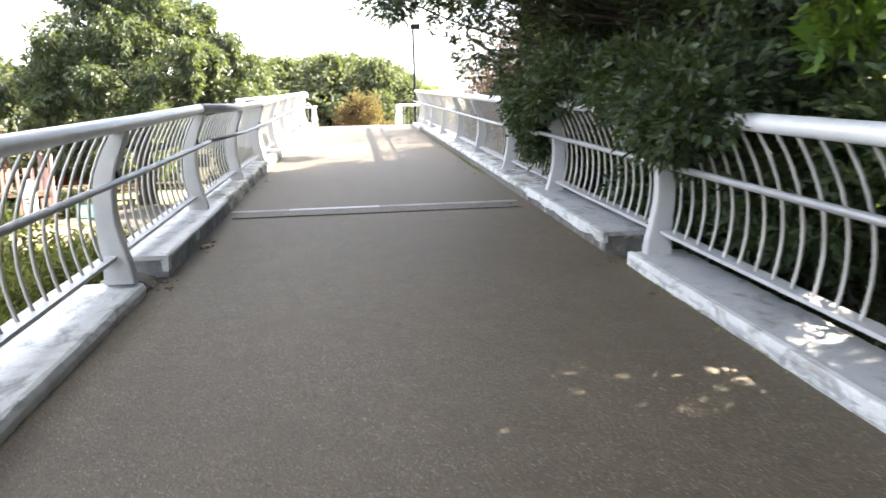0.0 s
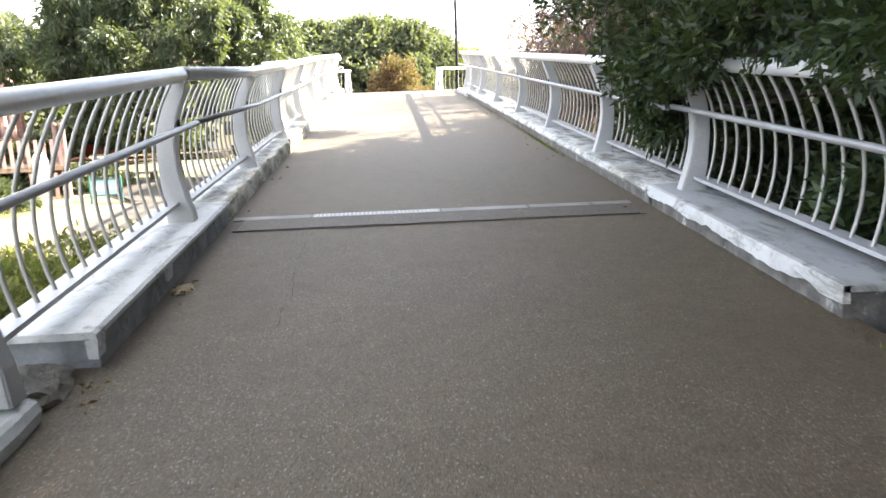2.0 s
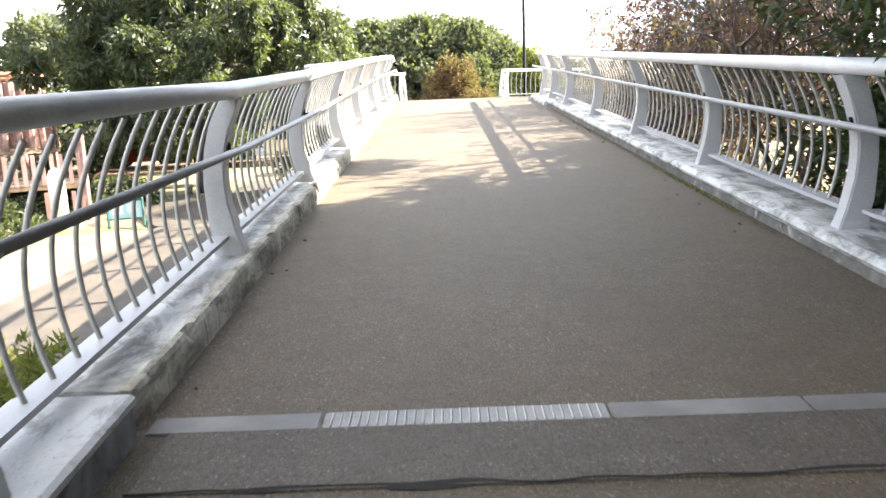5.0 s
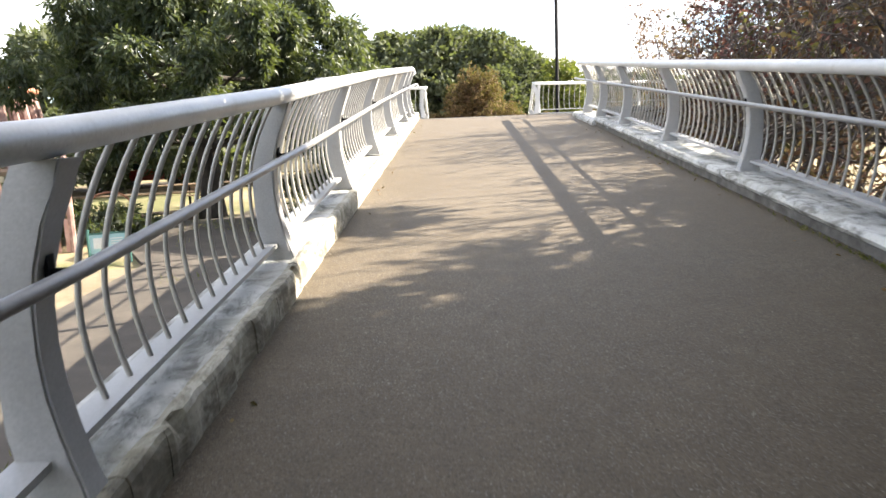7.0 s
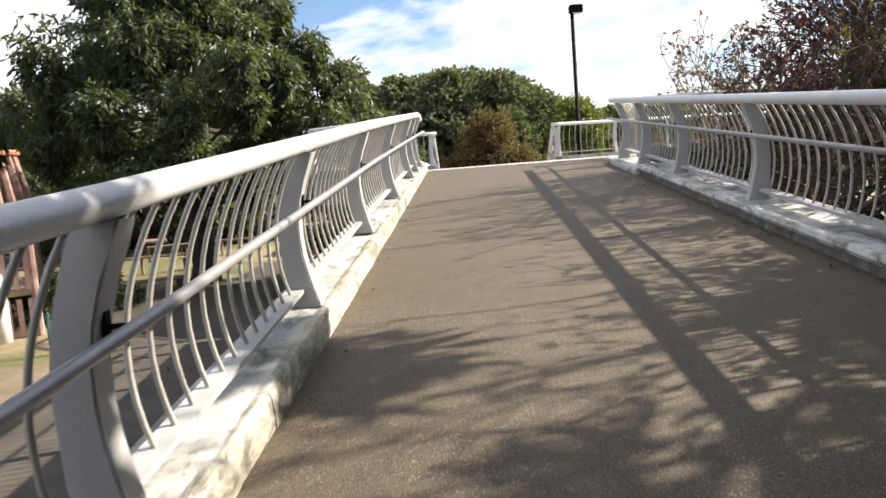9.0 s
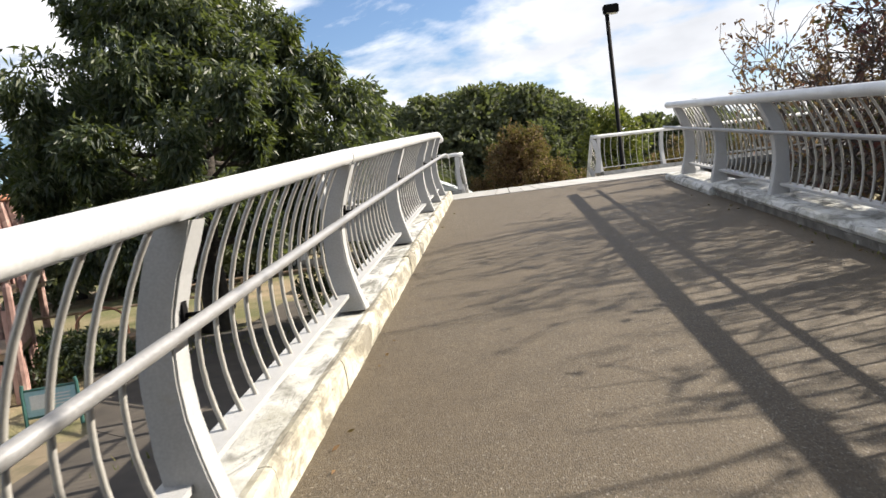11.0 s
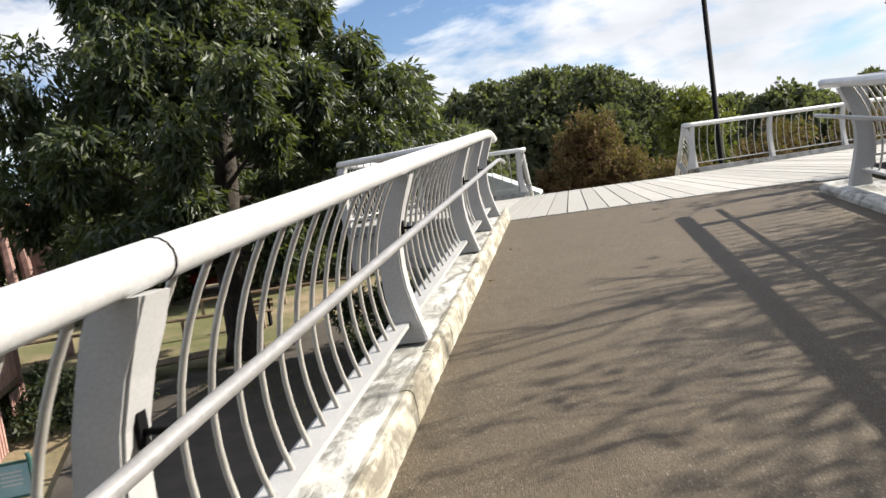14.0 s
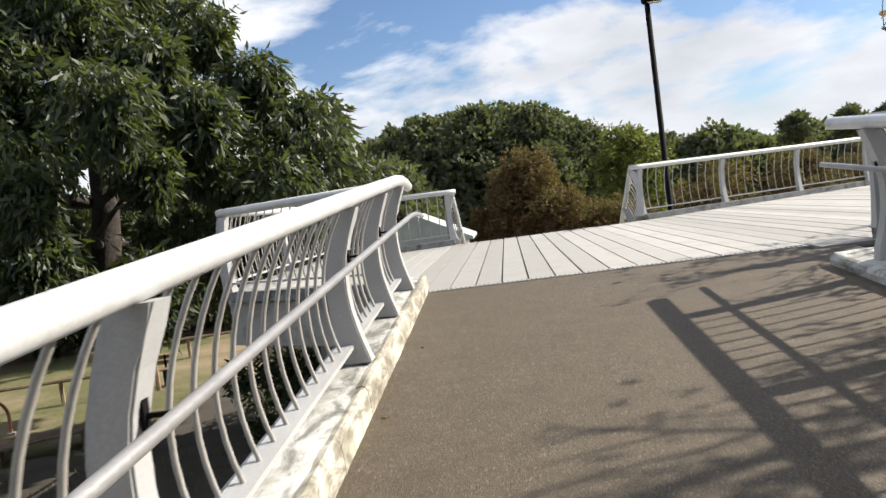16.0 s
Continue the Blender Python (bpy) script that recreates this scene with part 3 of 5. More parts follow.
def post_mesh(drop):
    """A bowed flat steel post; u outwards, v along the railing."""
    bm = bmesh.new()
    rings = []
    hs, pin, pout = list(PROFILE_H), list(PROFILE_IN), list(PROFILE_OUT)
    if drop:
        hs, pin, pout = [-drop] + hs[1:], pin, pout
    for h, a, b in zip(hs, pin, pout):
        w = POST_W / 2 * (1.12 if h < 0.03 else 1.0)
        rings.append([bm.verts.new(p) for p in ((a, -w, h), (b, -w, h), (b, w, h), (a, w, h))])
    for r, q in zip(rings, rings[1:]):
        for i in range(4):
            bm.faces.new((r[i], r[(i + 1) % 4], q[(i + 1) % 4], q[i]))
    bm.faces.new(rings[0][::-1])
    bm.faces.new(rings[-1])
    long_edges = [e for e in bm.edges if abs(e.verts[0].co.z - e.verts[1].co.z) > 0.02]
    bmesh.ops.bevel(bm, geom=long_edges, offset=0.009, segments=2, affect="EDGES")
    bm.normal_update()
    me = bpy.data.meshes.new("post")
    bm.to_mesh(me)
    bm.free()
    me.materials.append(M_METAL)
    return me


def baluster_mesh():
    pts = []
    for i in range(11):
        h = 0.12 + 0.89 * i / 10
        t = (h - 0.12) / 0.89
        u = 0.140 + 0.32 * t - 0.44 * t * t
        pts.append((u, 0, h))
    v, f = tube(pts, 0.0115, 6, False)
    me = bpy.data.meshes.new("baluster")
    me.from_pydata([tuple(p) for p in v], [], f)
    me.polygons.foreach_set("use_smooth", [True] * len(me.polygons))
    me.materials.append(M_BAR)
    return me


def bracket_mesh():
    bm = box(0.15, 0.016, 0.016, 0.003, (-0.005, 0, 0.685))
    bmesh.ops.create_cube(bm, size=1.0, matrix=Matrix.Translation((0.052, 0, 0.69)) @ Matrix.Diagonal((0.014, 0.036, 0.085, 1)))
    me = bpy.data.meshes.new("bracket")
    bm.to_mesh(me)
    bm.free()
    me.materials.append(M_DARKMETAL)
    return me


def plate_mesh():
    bm = box(0.212, 0.15, 0.014, 0.004, (0.088, 0, 0.004))
    me = bpy.data.meshes.new("base_plate")
    bm.to_mesh(me)
    bm.free()
    me.materials.append(M_METAL)
    return me


POST, POST_TALL, BALUSTER, BRACKET, PLATE = post_mesh(0.0), post_mesh(0.085), baluster_mesh(), bracket_mesh(), plate_mesh()


def railing(label, posts, side, bars=13, before=0.0, after=0.0, tall=(), mid_before=0.0, mid_after=0.0, dip_after=0.0, handrail=True, seams=(), rise=0.0, bow=1.0, drop_last=False):
    """A railing through post feet (x, y, z). side: -1 bows out to the left of the walk along it, 1 to the right."""
    rail = thing("railing", label, "railing", posts[0], group="footbridge railings")
    o = Vector(posts[0])
    P = [Vector(p) - o for p in posts]
    n = len(P)

    def frame_at(i):
        d = P[min(i + 1, n - 1)] - P[max(i - 1, 0)]
        flat = Vector((d.x, d.y, 0)).normalized()
        return flat, Vector((flat.y, -flat.x, 0)) * side

    def local(i):
        flat, out = frame_at(i)
        along = Vector((0, 0, 1)).cross(out)
        m = Matrix.Identity(4)
        m.col[0][:3], m.col[1][:3], m.col[2][:3] = out * bow, along, (0, 0, 1)
        return m

    def place(name, mesh, p, m):
        ob = new(name, mesh)
        ob.parent = rail
        ob.matrix_local = Matrix.Translation(p) @ m
        return ob

    for i, p in enumerate(P):
        pst = place("post", POST_TALL if i in tall or drop_last and i == n - 1 else POST, p, local(i))
        if handrail:
            b = new("bracket", BRACKET)
            b.parent = pst
        if POST_TALL is not pst.data:
            new("base_plate", PLATE).parent = pst
    for i in range(n - 1):
        d = P[i + 1] - P[i]
        k = max(2, round(bars * d.length / 2.75))
        flat = Vector((d.x, d.y, 0)).normalized()
        out = Vector((flat.y, -flat.x, 0)) * side
        along = Vector((0, 0, 1)).cross(out)
        m = Matrix.Identity(4)
        m.col[0][:3], m.col[1][:3], m.col[2][:3] = out * bow, along, (0, 0, 1)
        gap = 0.11 / d.length
        for j in range(k):
            place("baluster", BALUSTER, P[i] + d * (gap + (1 - 2 * gap) * (j + 0.5) / k), m)
        # flat bottom rail between two posts
        a, b = P[i] + d * (0.06 / d.length), P[i + 1] - d * (0.06 / d.length)
        v = []
        for q in (a, b):
            for u, h in ((0.085, 0.100), (0.20, 0.100), (0.20, 0.126), (0.085, 0.126)):
                v.append(q + out * u * bow + Vector((0, 0, h)))
        f = [(0, 1, 5, 4), (1, 2, 6, 5), (2, 3, 7, 6), (3, 0, 4, 7), (3, 2, 1, 0), (4, 5, 6, 7)]
        link("bottom_rail", v, f, M_METAL, rail)

    def run(u, h, ext0, ext1, dip):
        d0, d1 = (P[1] - P[0]).normalized(), (P[-1] - P[-2]).normalized()
        pts = []
        if ext0:
            pts.append(P[0] - d0 * ext0 + frame_at(0)[1] * u + Vector((0, 0, h + rise)))
        for i in range(n):
            pts.append(P[i] + frame_at(i)[1] * u + Vector((0, 0, h)))
        if ext1:
            flat = Vector((d1.x, d1.y, 0)).normalized()
            e = P[-1] + frame_at(n - 1)[1] * u + Vector((0, 0, h))
            for t in (0.4, 0.75, 1.0):
                pts.append(e + d1 * ext1 * t - Vector((0, 0, dip * t * t)))
        return pts

    tp = run(0.015, 1.055, before, after, dip_after)
    v, f = tube(tp, 0.055, 16)
    link("top_rail", v, f, M_PIPE, rail, "silver-painted steel pipe", True)
    for s in seams:
        i, t = int(s), s - int(s)
        a, b = tp[i], tp[min(i + 1, len(tp) - 1)]
        c = a.lerp(b, t)
        d = (b - a).normalized()
        v, f = tube([c - d * 0.006, c + d * 0.006], 0.0562, 16)
        link("seam", v, f, M_DARKMETAL, rail)
    if handrail:
        v, f = tube(run(-0.075, 0.70, mid_before, mid_after, dip_after), 0.023, 10)
        link("handrail", v, f, M_HAND, rail, "slim steel handrail", True)
    return rail


def feet(x, ys, lift=0.18):
    return [(x, y, floor_z(y) + lift) for y in ys]


railing("grey steel railing with bowed posts beside the shaded lower ramp", [(LEFT_POST, y, floor_z(y) + h) for y, h in ((-8.4, 0.197), (-5.65, 0.197), (-2.9, 0.197), (-0.15, 0.198), (2.6, 0.20), (5.35, 0.205), (8.25, 0.222))], -1, after=0.05, mid_after=0.05, tall=(0, 1, 2, 3, 4, 5), drop_last=True)
railing("grey steel railing with bowed posts along the sunlit upper ramp", [(LEFT_POST, y, floor_z(y) + h) for y, h in ((11.1, 0.158), (13.85, 0.152), (16.54, 0.172), (19.25, 0.190), (22.12, 0.188), (24.95, 0.182), (26.25, 0.178), (27.35, 0.172))], -1, before=2.83, rise=0.064, after=0.75, mid_before=2.83, mid_after=1.0, dip_after=0.10, seams=(0.02, 4.04))
railing("grey steel railing with bowed posts, overgrown by evergreen leaves", feet(RIGHT_POST, [-8.6, -5.8, -3.1, -0.35, 2.45, 5.47, 8.62]), 1, after=0.05, mid_after=0.05, tall=(0, 1, 2, 3, 4, 5))
railing("grey steel railing with bowed posts before leafless trees", feet(RIGHT_POST - 0.04, [11.18, 13.95, 16.72, 19.65, 22.55, 24.78, 26.45], 0.16), 1, before=2.54, rise=0.008, after=0.66, mid_before=2.54, mid_after=0.72, dip_after=0.0, seams=(0.02,), tall=(5, 6))


# bars in the bays over the joint, where two railings meet
def joint_bay(x, y0, y1, side, label):
    r = thing("railing_infill", label, "railing", (x, y0, floor_z(y0) + 0.175), group="footbridge railings")
    m = Matrix.Diagonal((side, 1, 1, 1)) if side > 0 else Matrix.Rotation(math.pi, 4, "Z")
    k = 13
    for j in range(k):
        t = 0.05 + 0.9 * (j + 0.5) / k
        ob = new("baluster", BALUSTER)
        ob.parent = r
        ob.matrix_local = Matrix.Translation((0, (y1 - y0) * t, SLOPE * (y1 - y0) * t)) @ m
    v = []
    for q in (0.06, y1 - y0 - 0.06):
        for u, h in ((0.085, 0.100), (0.20, 0.100), (0.20, 0.126), (0.085, 0.126)):
            v.append((u * side, q, h + SLOPE * q))
    f = [(0, 1, 5, 4), (1, 2, 6, 5), (2, 3, 7, 6), (3, 0, 4, 7), (3, 2, 1, 0), (4, 5, 6, 7)]
    link("bottom_rail", v, f, M_METAL, r)


joint_bay(LEFT_POST, 8.25, 11.1, -1, "curved grey bars of the bay over the joint")
joint_bay(RIGHT_POST, 8.62, 11.18, 1, "curved grey bars of the bay over the joint")


# ---- upper deck ----
def near_edge(x):
    if x < -1.25:
        return 28.15 + (-1.25 - x) * 0.62
    if x > 2.75:
        return 27.75 + (x - 2.75) * 0.12
    return RAMP_END + 0.06


def far_edge(x):
    if x < -1.4:
        return 36.75 + (x + 1.4) * 0.30
    if x > 2.4:
        return 36.75 + (x - 2.4) * 0.48
    return 36.75


DECK_L, DECK_R = -4.15, 13.0


def deck_slab():
    xs = [DECK_L, -1.4, -1.25, 2.4, 2.75, 6, 9.5, DECK_R]
    outline = [(x, near_edge(x) + 0.02) for x in xs] + [(x, far_edge(x)) for x in reversed(xs)]
    k = len(outline)
    v = [(x, y, DECK_Z - 0.05) for x, y in outline] + [(x, y, DECK_Z - 0.62) for x, y in outline]
    f = [tuple(range(k)), tuple(range(k, 2 * k))[::-1]] + [(i, i + k, (i + 1) % k + k, (i + 1) % k) for i in range(k)]
    return tagged(link("deck", v, f, M_CONCRETE), "pale plank deck at the top of the ramp", "deck", kind="structure")


deck = deck_slab()
for px, py in ((-3.4, 33.0), (3.0, 32.0), (9.5, 33.5)):
    bm = box(0.7, 0.7, DECK_Z - 0.6 - GROUND_Z + 0.4, 0.05, (px, py, (DECK_Z - 0.6 + GROUND_Z - 0.4) / 2))
    tagged(part("pier", bm, M_CONCRETE, None), "plain grey concrete pier under the deck", "pier", kind="structure")


def edge_strip():
    s = thing("edge_strip", "perforated grey metal strip at the end of the asphalt", "metal strip", kind="structure")
    bm = box(3.95, 0.09, 0.02, 0.003, (0.70, RAMP_END + 0.02, DECK_Z + 0.0))
    part("plate", bm, M_BAR, s)
    holes = []
    for k in range(78):
        x = -1.2 + 3.8 * k / 77
        holes.append(tube([(x, RAMP_END + 0.02, DECK_Z + 0.011), (x, RAMP_END + 0.02, DECK_Z + 0.0135)], 0.013, 6))
    v, f = merged(holes)
    link("hole", v, f, M_DARKMETAL, s, "row of dark round holes")


edge_strip()

# deck railings: low kerb beams and bowed posts
def deck_kerb(a, b, label):
    a, b = Vector((*a, 0)), Vector((*b, 0))
    d = b - a
    bm = box(d.length, 0.22, 0.14, 0.012)
    ob = part("kerb", bm, M_KERBFACE, None)
    ob.matrix_world = Matrix.Translation(((a + b) / 2) + Vector((0, 0, DECK_Z + 0.05))) @ Matrix.Rotation(math.atan2(d.y, d.x), 4, "Z")
    return tagged(ob, label, "kerb", kind="structure")


def deck_rail(a, b, n, side, label, **kw):
    a, b = Vector((*a, DECK_Z + 0.12)), Vector((*b, DECK_Z + 0.12))
    railing(label, [tuple(a.lerp(b, i / (n - 1))) for i in range(n)], side, bow=0.55, **kw)
    deck_kerb(a[:2], b[:2], "low grey concrete kerb under the deck railing")


deck_rail((2.72, 37.0), (13.0, 41.95), 6, -1, "pale steel railing with bowed posts on the far deck edge", handrail=False, bars=11, before=0.25)
deck_rail((-1.55, 36.75), (-4.0, 36.0), 2, 1, "short pale steel railing at the far corner of the deck", handrail=False, bars=11, before=0.2)
deck_rail((-1.62, 28.35), (-4.0, 29.85), 2, -1, "grey steel railing along the near edge of the deck", handrail=False, bars=16, after=0.1)
deck_rail((-4.1, 30.0), (-4.1, 35.9), 3, -1, "grey steel railing closing the end of the deck", handrail=False)
deck_rail((3.3, 27.85), (12.6, 28.95), 5, 1, "sunlit white steel railing on the near deck edge", handrail=False, bars=11)

# steps beyond the deck, with descending railings
def steps_down():
    st = thing("stairs", "pale concrete steps leading down from the deck", "stairs", kind="structure")
    for i in range(16):
        z = DECK_Z - 0.175 * (i + 1)
        bm = box(3.6, 0.32, 0.17, 0.01, (0.5, 36.93 + 0.30 * i, z - 0.085))
        part("step", bm, M_PLANK, st)


steps_down()
for x, side in ((-1.45, -1), (2.5, 1)):
    railing("pale steel railing descending beside the steps", [(x, 36.95 + 1.45 * i, DECK_Z + 0.1 - 0.84 * i) for i in range(4)], side, handrail=False, bars=13)


# ---- lamp ----
def street_lamp(x, y, base, top):
    lamp = thing("street_lamp", "tall black street lamp with a boxy head", "street lamp", (x, y, base))
    h = top - base
    v, f = tube([(0, 0, 0), (0, 0, 0.9), (0, 0, 0.95), (0, 0, h)], [0.11, 0.11, 0.072, 0.062], 12)
    link("pole", v, f, M_DARKMETAL, lamp, smooth=True)
    bm = box(0.46, 0.34, 0.26, 0.03, (0.13, 0, h + 0.10))
    part("lamp_head", bm, M_DARKMETAL, lamp)
    bm = box(0.32, 0.22, 0.02, 0.004, (0.14, 0, h - 0.036))
    part("lens", bm, M_WHITE, lamp, "flat pale lens")
    bm = box(0.36, 0.36, 0.04, 0.008, (0, 0, 0.02))
    part("base_plate", bm, M_DARKMETAL, lamp)


street_lamp(3.52, 38.1, GROUND_Z - 0.1, 7.2)


# ---- plants ----
def leaf_arrays(centres, axes, length, width, rng, droop=0.0):
    """Folded pointed leaves, two triangles a side, at the centres along the axes."""
    n = len(centres)
    L = length * rng.uniform(0.6, 1.25, (n, 1))
    W = width * rng.uniform(0.7, 1.2, (n, 1))
    ax = axes + rng.normal(0, 0.12, (n, 3))
    ax[:, 2] -= droop
    ax /= np.linalg.norm(ax, axis=1, keepdims=True) + 1e-9
    r = rng.normal(0, 1, (n, 3))
    r[:, 2] *= 0.55
    side = np.cross(ax, r)
    side /= np.linalg.norm(side, axis=1, keepdims=True) + 1e-9
    nrm = np.cross(side, ax)
    base = centres
    mid = centres + ax * L * 0.45
    tip = centres + ax * L - nrm * L * 0.10
    verts = np.stack([base, mid + side * W * 0.5 + nrm * W * 0.15, tip, mid - side * W * 0.5 + nrm * W * 0.15], 1).reshape(-1, 3)
    return verts


def leaf_object(name, verts, material, parent=None, label=""):
    n = len(verts) // 4
    me = bpy.data.meshes.new(name)
    me.vertices.add(4 * n)
    me.vertices.foreach_set("co", verts.astype(np.float32).ravel())
    me.loops.add(4 * n)
    me.loops.foreach_set("vertex_index", np.arange(4 * n, dtype=np.int32))
    me.polygons.add(n)
    me.polygons.foreach_set("loop_start", np.arange(0, 4 * n, 4, dtype=np.int32))
    me.polygons.foreach_set("loop_total", np.full(n, 4, dtype=np.int32))
    me.materials.append(material)
    me.update(calc_edges=True)
    ob = new(name, me)
    if parent is not None:
        ob.parent = parent
    if label:
        ob["label"] = label
    return ob


def clump_leaves(clumps, sprays, per, length, width, rng, droop=0.15, shell=0.55):
    """Sprays of leaves on and inside the clumps (x, y, z, rx, ry, rz)."""
    out = []
    for c in clumps:
        c = np.array(c, float)
        k = max(4, int(sprays * rng.uniform(0.7, 1.3)))
        d = rng.normal(0, 1, (k, 3))
        d /= np.linalg.norm(d, axis=1, keepdims=True)
        rad = shell + (1.08 - shell) * rng.random((k, 1)) ** 0.6
        p = c[:3] + d * rad * c[3:]
        axes = np.repeat(d, per, 0) * 0.8 + rng.normal(0, 0.75, (k * per, 3))
        cen = np.repeat(p, per, 0) + rng.normal(0, length * 0.28, (k * per, 3))
        out.append(leaf_arrays(cen, axes, length, width, rng, droop))
    return np.concatenate(out)


def limb(a, b, r0, r1, rng, bend=0.12, steps=6):
    a, b = Vector(a), Vector(b)
    L = (b - a).length
    w = Vector(rng.normal(0, bend * L, 3))
    w.z *= 0.5
    pts = [a.lerp(b, i / steps) + w * math.sin(math.pi * i / steps) + Vector((0, 0, -0.05 * L * math.sin(math.pi * i / steps))) for i in range(steps + 1)]
    return pts, tube(pts, [r0 + (r1 - r0) * i / steps for i in range(steps + 1)], 7, False)


def tree(name, label, at, height, spread, trunk_r, leafmat, seed, clumps=46, sprays=60, per=7, leaf=(0.30, 0.085), low=0.28, droop=0.3, bark=None, lean=(0, 0), flat=1.0, clump_r=(0.9, 1.7), group=""):
    """A trunk with limbs to every clump of a broad uneven crown."""
    rng = np.random.default_rng(seed)
    t = thing(name, label, "tree", at, group=group)
    H = height
    top = Vector((lean[0], lean[1], H * 0.62))
    trunk_pts = [Vector((0, 0, -0.3)), Vector((0.02, 0.0, 0.5)), Vector((lean[0] * 0.2, lean[1] * 0.2, H * 0.22)), Vector((lean[0] * 0.6, lean[1] * 0.6, H * 0.42)), top]
    pieces = [tube(trunk_pts, [trunk_r * 1.35, trunk_r, trunk_r * 0.85, trunk_r * 0.6, trunk_r * 0.3], 10, False)]
    cl = []
    for i in range(clumps):
        z = low + (1 - low) * (i + 0.5) / clumps
        prof = math.sin(math.pi * min(1.0, (z - low) / (1 - low) * 0.86 + 0.14)) ** 0.6
        ang = i * 2.399 + rng.uniform(-0.4, 0.4)
        rr = spread * prof * rng.uniform(0.45, 1.0)
        r = rng.uniform(*clump_r) * (0.8 + 0.3 * prof)
        p = (lean[0] + rr * math.cos(ang), lean[1] + rr * math.sin(ang), z * H - r * 0.4)
        cl.append((*p, r, r, r * 0.62 * flat))
        if i % 2 == 0 or rr > spread * 0.5:
            s = trunk_pts[2].lerp(top, min(1.0, max(0.0, (z - low) * 0.9)))
            pieces.append(limb(s, (p[0], p[1], p[2] - 0.1), trunk_r * 0.30, 0.02, rng)[1])
    v, f = merged(pieces)
    link("trunk", v, f, bark or M_BARK, t, smooth=True)
    leaf_object("crown", clump_leaves(cl, sprays, per, leaf[0], leaf[1], rng, droop, 0.35), leafmat, t)
    return t


def twig_tree(label, at, height, seed, leafmat, leaves=1400, leaf=(0.10, 0.045), spread=0.55, depth=5, stems=3, r=0.06, group="thin autumn trees"):
    """A many-stemmed thin tree with bare twigs and scattered leaves."""
    rng = np.random.default_rng(seed)
    t = thing("autumn_tree", label, "tree", at, group=group)
    pieces, tips = [], []

    def grow(p, d, length, rad, level):
        q = p + d * length
        if at[0] + q.x < (3.3 if at[1] > 26.5 else 4.2 if at[1] > 25 else 3.6) and at[2] + q.z < floor_z(at[1]) + (3.0 if at[1] > 25 else 2.6):
            d = Vector((abs(d.x) + 0.2, d.y, d.z)).normalized()
            q = p + d * length
        bend = Vector(rng.normal(0, 0.08 * length, 3))
        pts = [p, p.lerp(q, 0.5) + bend, q]
        pieces.append(tube(pts, [rad, rad * 0.82, rad * 0.65], 5 if level < 3 else 3, False))
        if level >= 2:
            tips.extend([pts[1], q, p.lerp(q, 0.75)])
        if level == depth:
            return
        for k in range(2 if rng.random() < 0.55 else 3):
            nd = (d + Vector(rng.normal(0, spread, 3)) + Vector((0, 0, 0.12))).normalized()
            grow(q if k < 2 else pts[1], nd, length * rng.uniform(0.62, 0.86), rad * 0.68, level + 1)

    for s in range(stems):
        d = Vector((rng.normal(0, 0.28), rng.normal(0, 0.28), 1)).normalized()
        grow(Vector((rng.normal(0, 0.2), rng.normal(0, 0.2), -0.2)), d, height * 0.30, r, 0)
    v, f = merged(pieces)
    link("branch", v, f, M_TWIG, t, "bare brown branches", True)
    tp = np.array([tuple(p) for p in tips])
    idx = rng.integers(0, len(tp), leaves)
    cen = tp[idx] + rng.normal(0, 0.05, (leaves, 3))
    leaf_object("foliage", leaf_arrays(cen, rng.normal(0, 1, (leaves, 3)), leaf[0], leaf[1], rng, 0.4), leafmat, t, "sparse autumn leaves")
    return t


def shrub(name, label, at, size, leafmat, seed, n=26, sprays=40, per=6, leaf=(0.12, 0.04), category="shrub", stemmat=None, droop=0.1):
    rng = np.random.default_rng(seed)
    t = thing(name, label, category, at)
    cl, pieces = [], []
    for i in range(n):
        a, rr = rng.uniform(0, 6.283), math.sqrt(rng.random())
        z = rng.uniform(0.15, 1.0)
        k = math.sqrt(max(0.05, 1 - z * z * 0.85))
        r = rng.uniform(0.16, 0.30)
        p = (size[0] * rr * k * math.cos(a), size[1] * rr * k * math.sin(a), size[2] * z * 0.9)
        cl.append((*p, size[0] * r, size[1] * r, size[2] * r))
        pieces.append(limb((rng.normal(0, 0.1), rng.normal(0, 0.1), -0.15), p, 0.02 * max(1, size[2] * 0.5), 0.006, rng, 0.1, 4)[1])
    v, f = merged(pieces)
    link("stems", v, f, stemmat or M_TWIG, t)
    leaf_object("foliage", clump_leaves(cl, sprays, per, leaf[0], leaf[1], rng, droop, 0.2), leafmat, t)
    return t


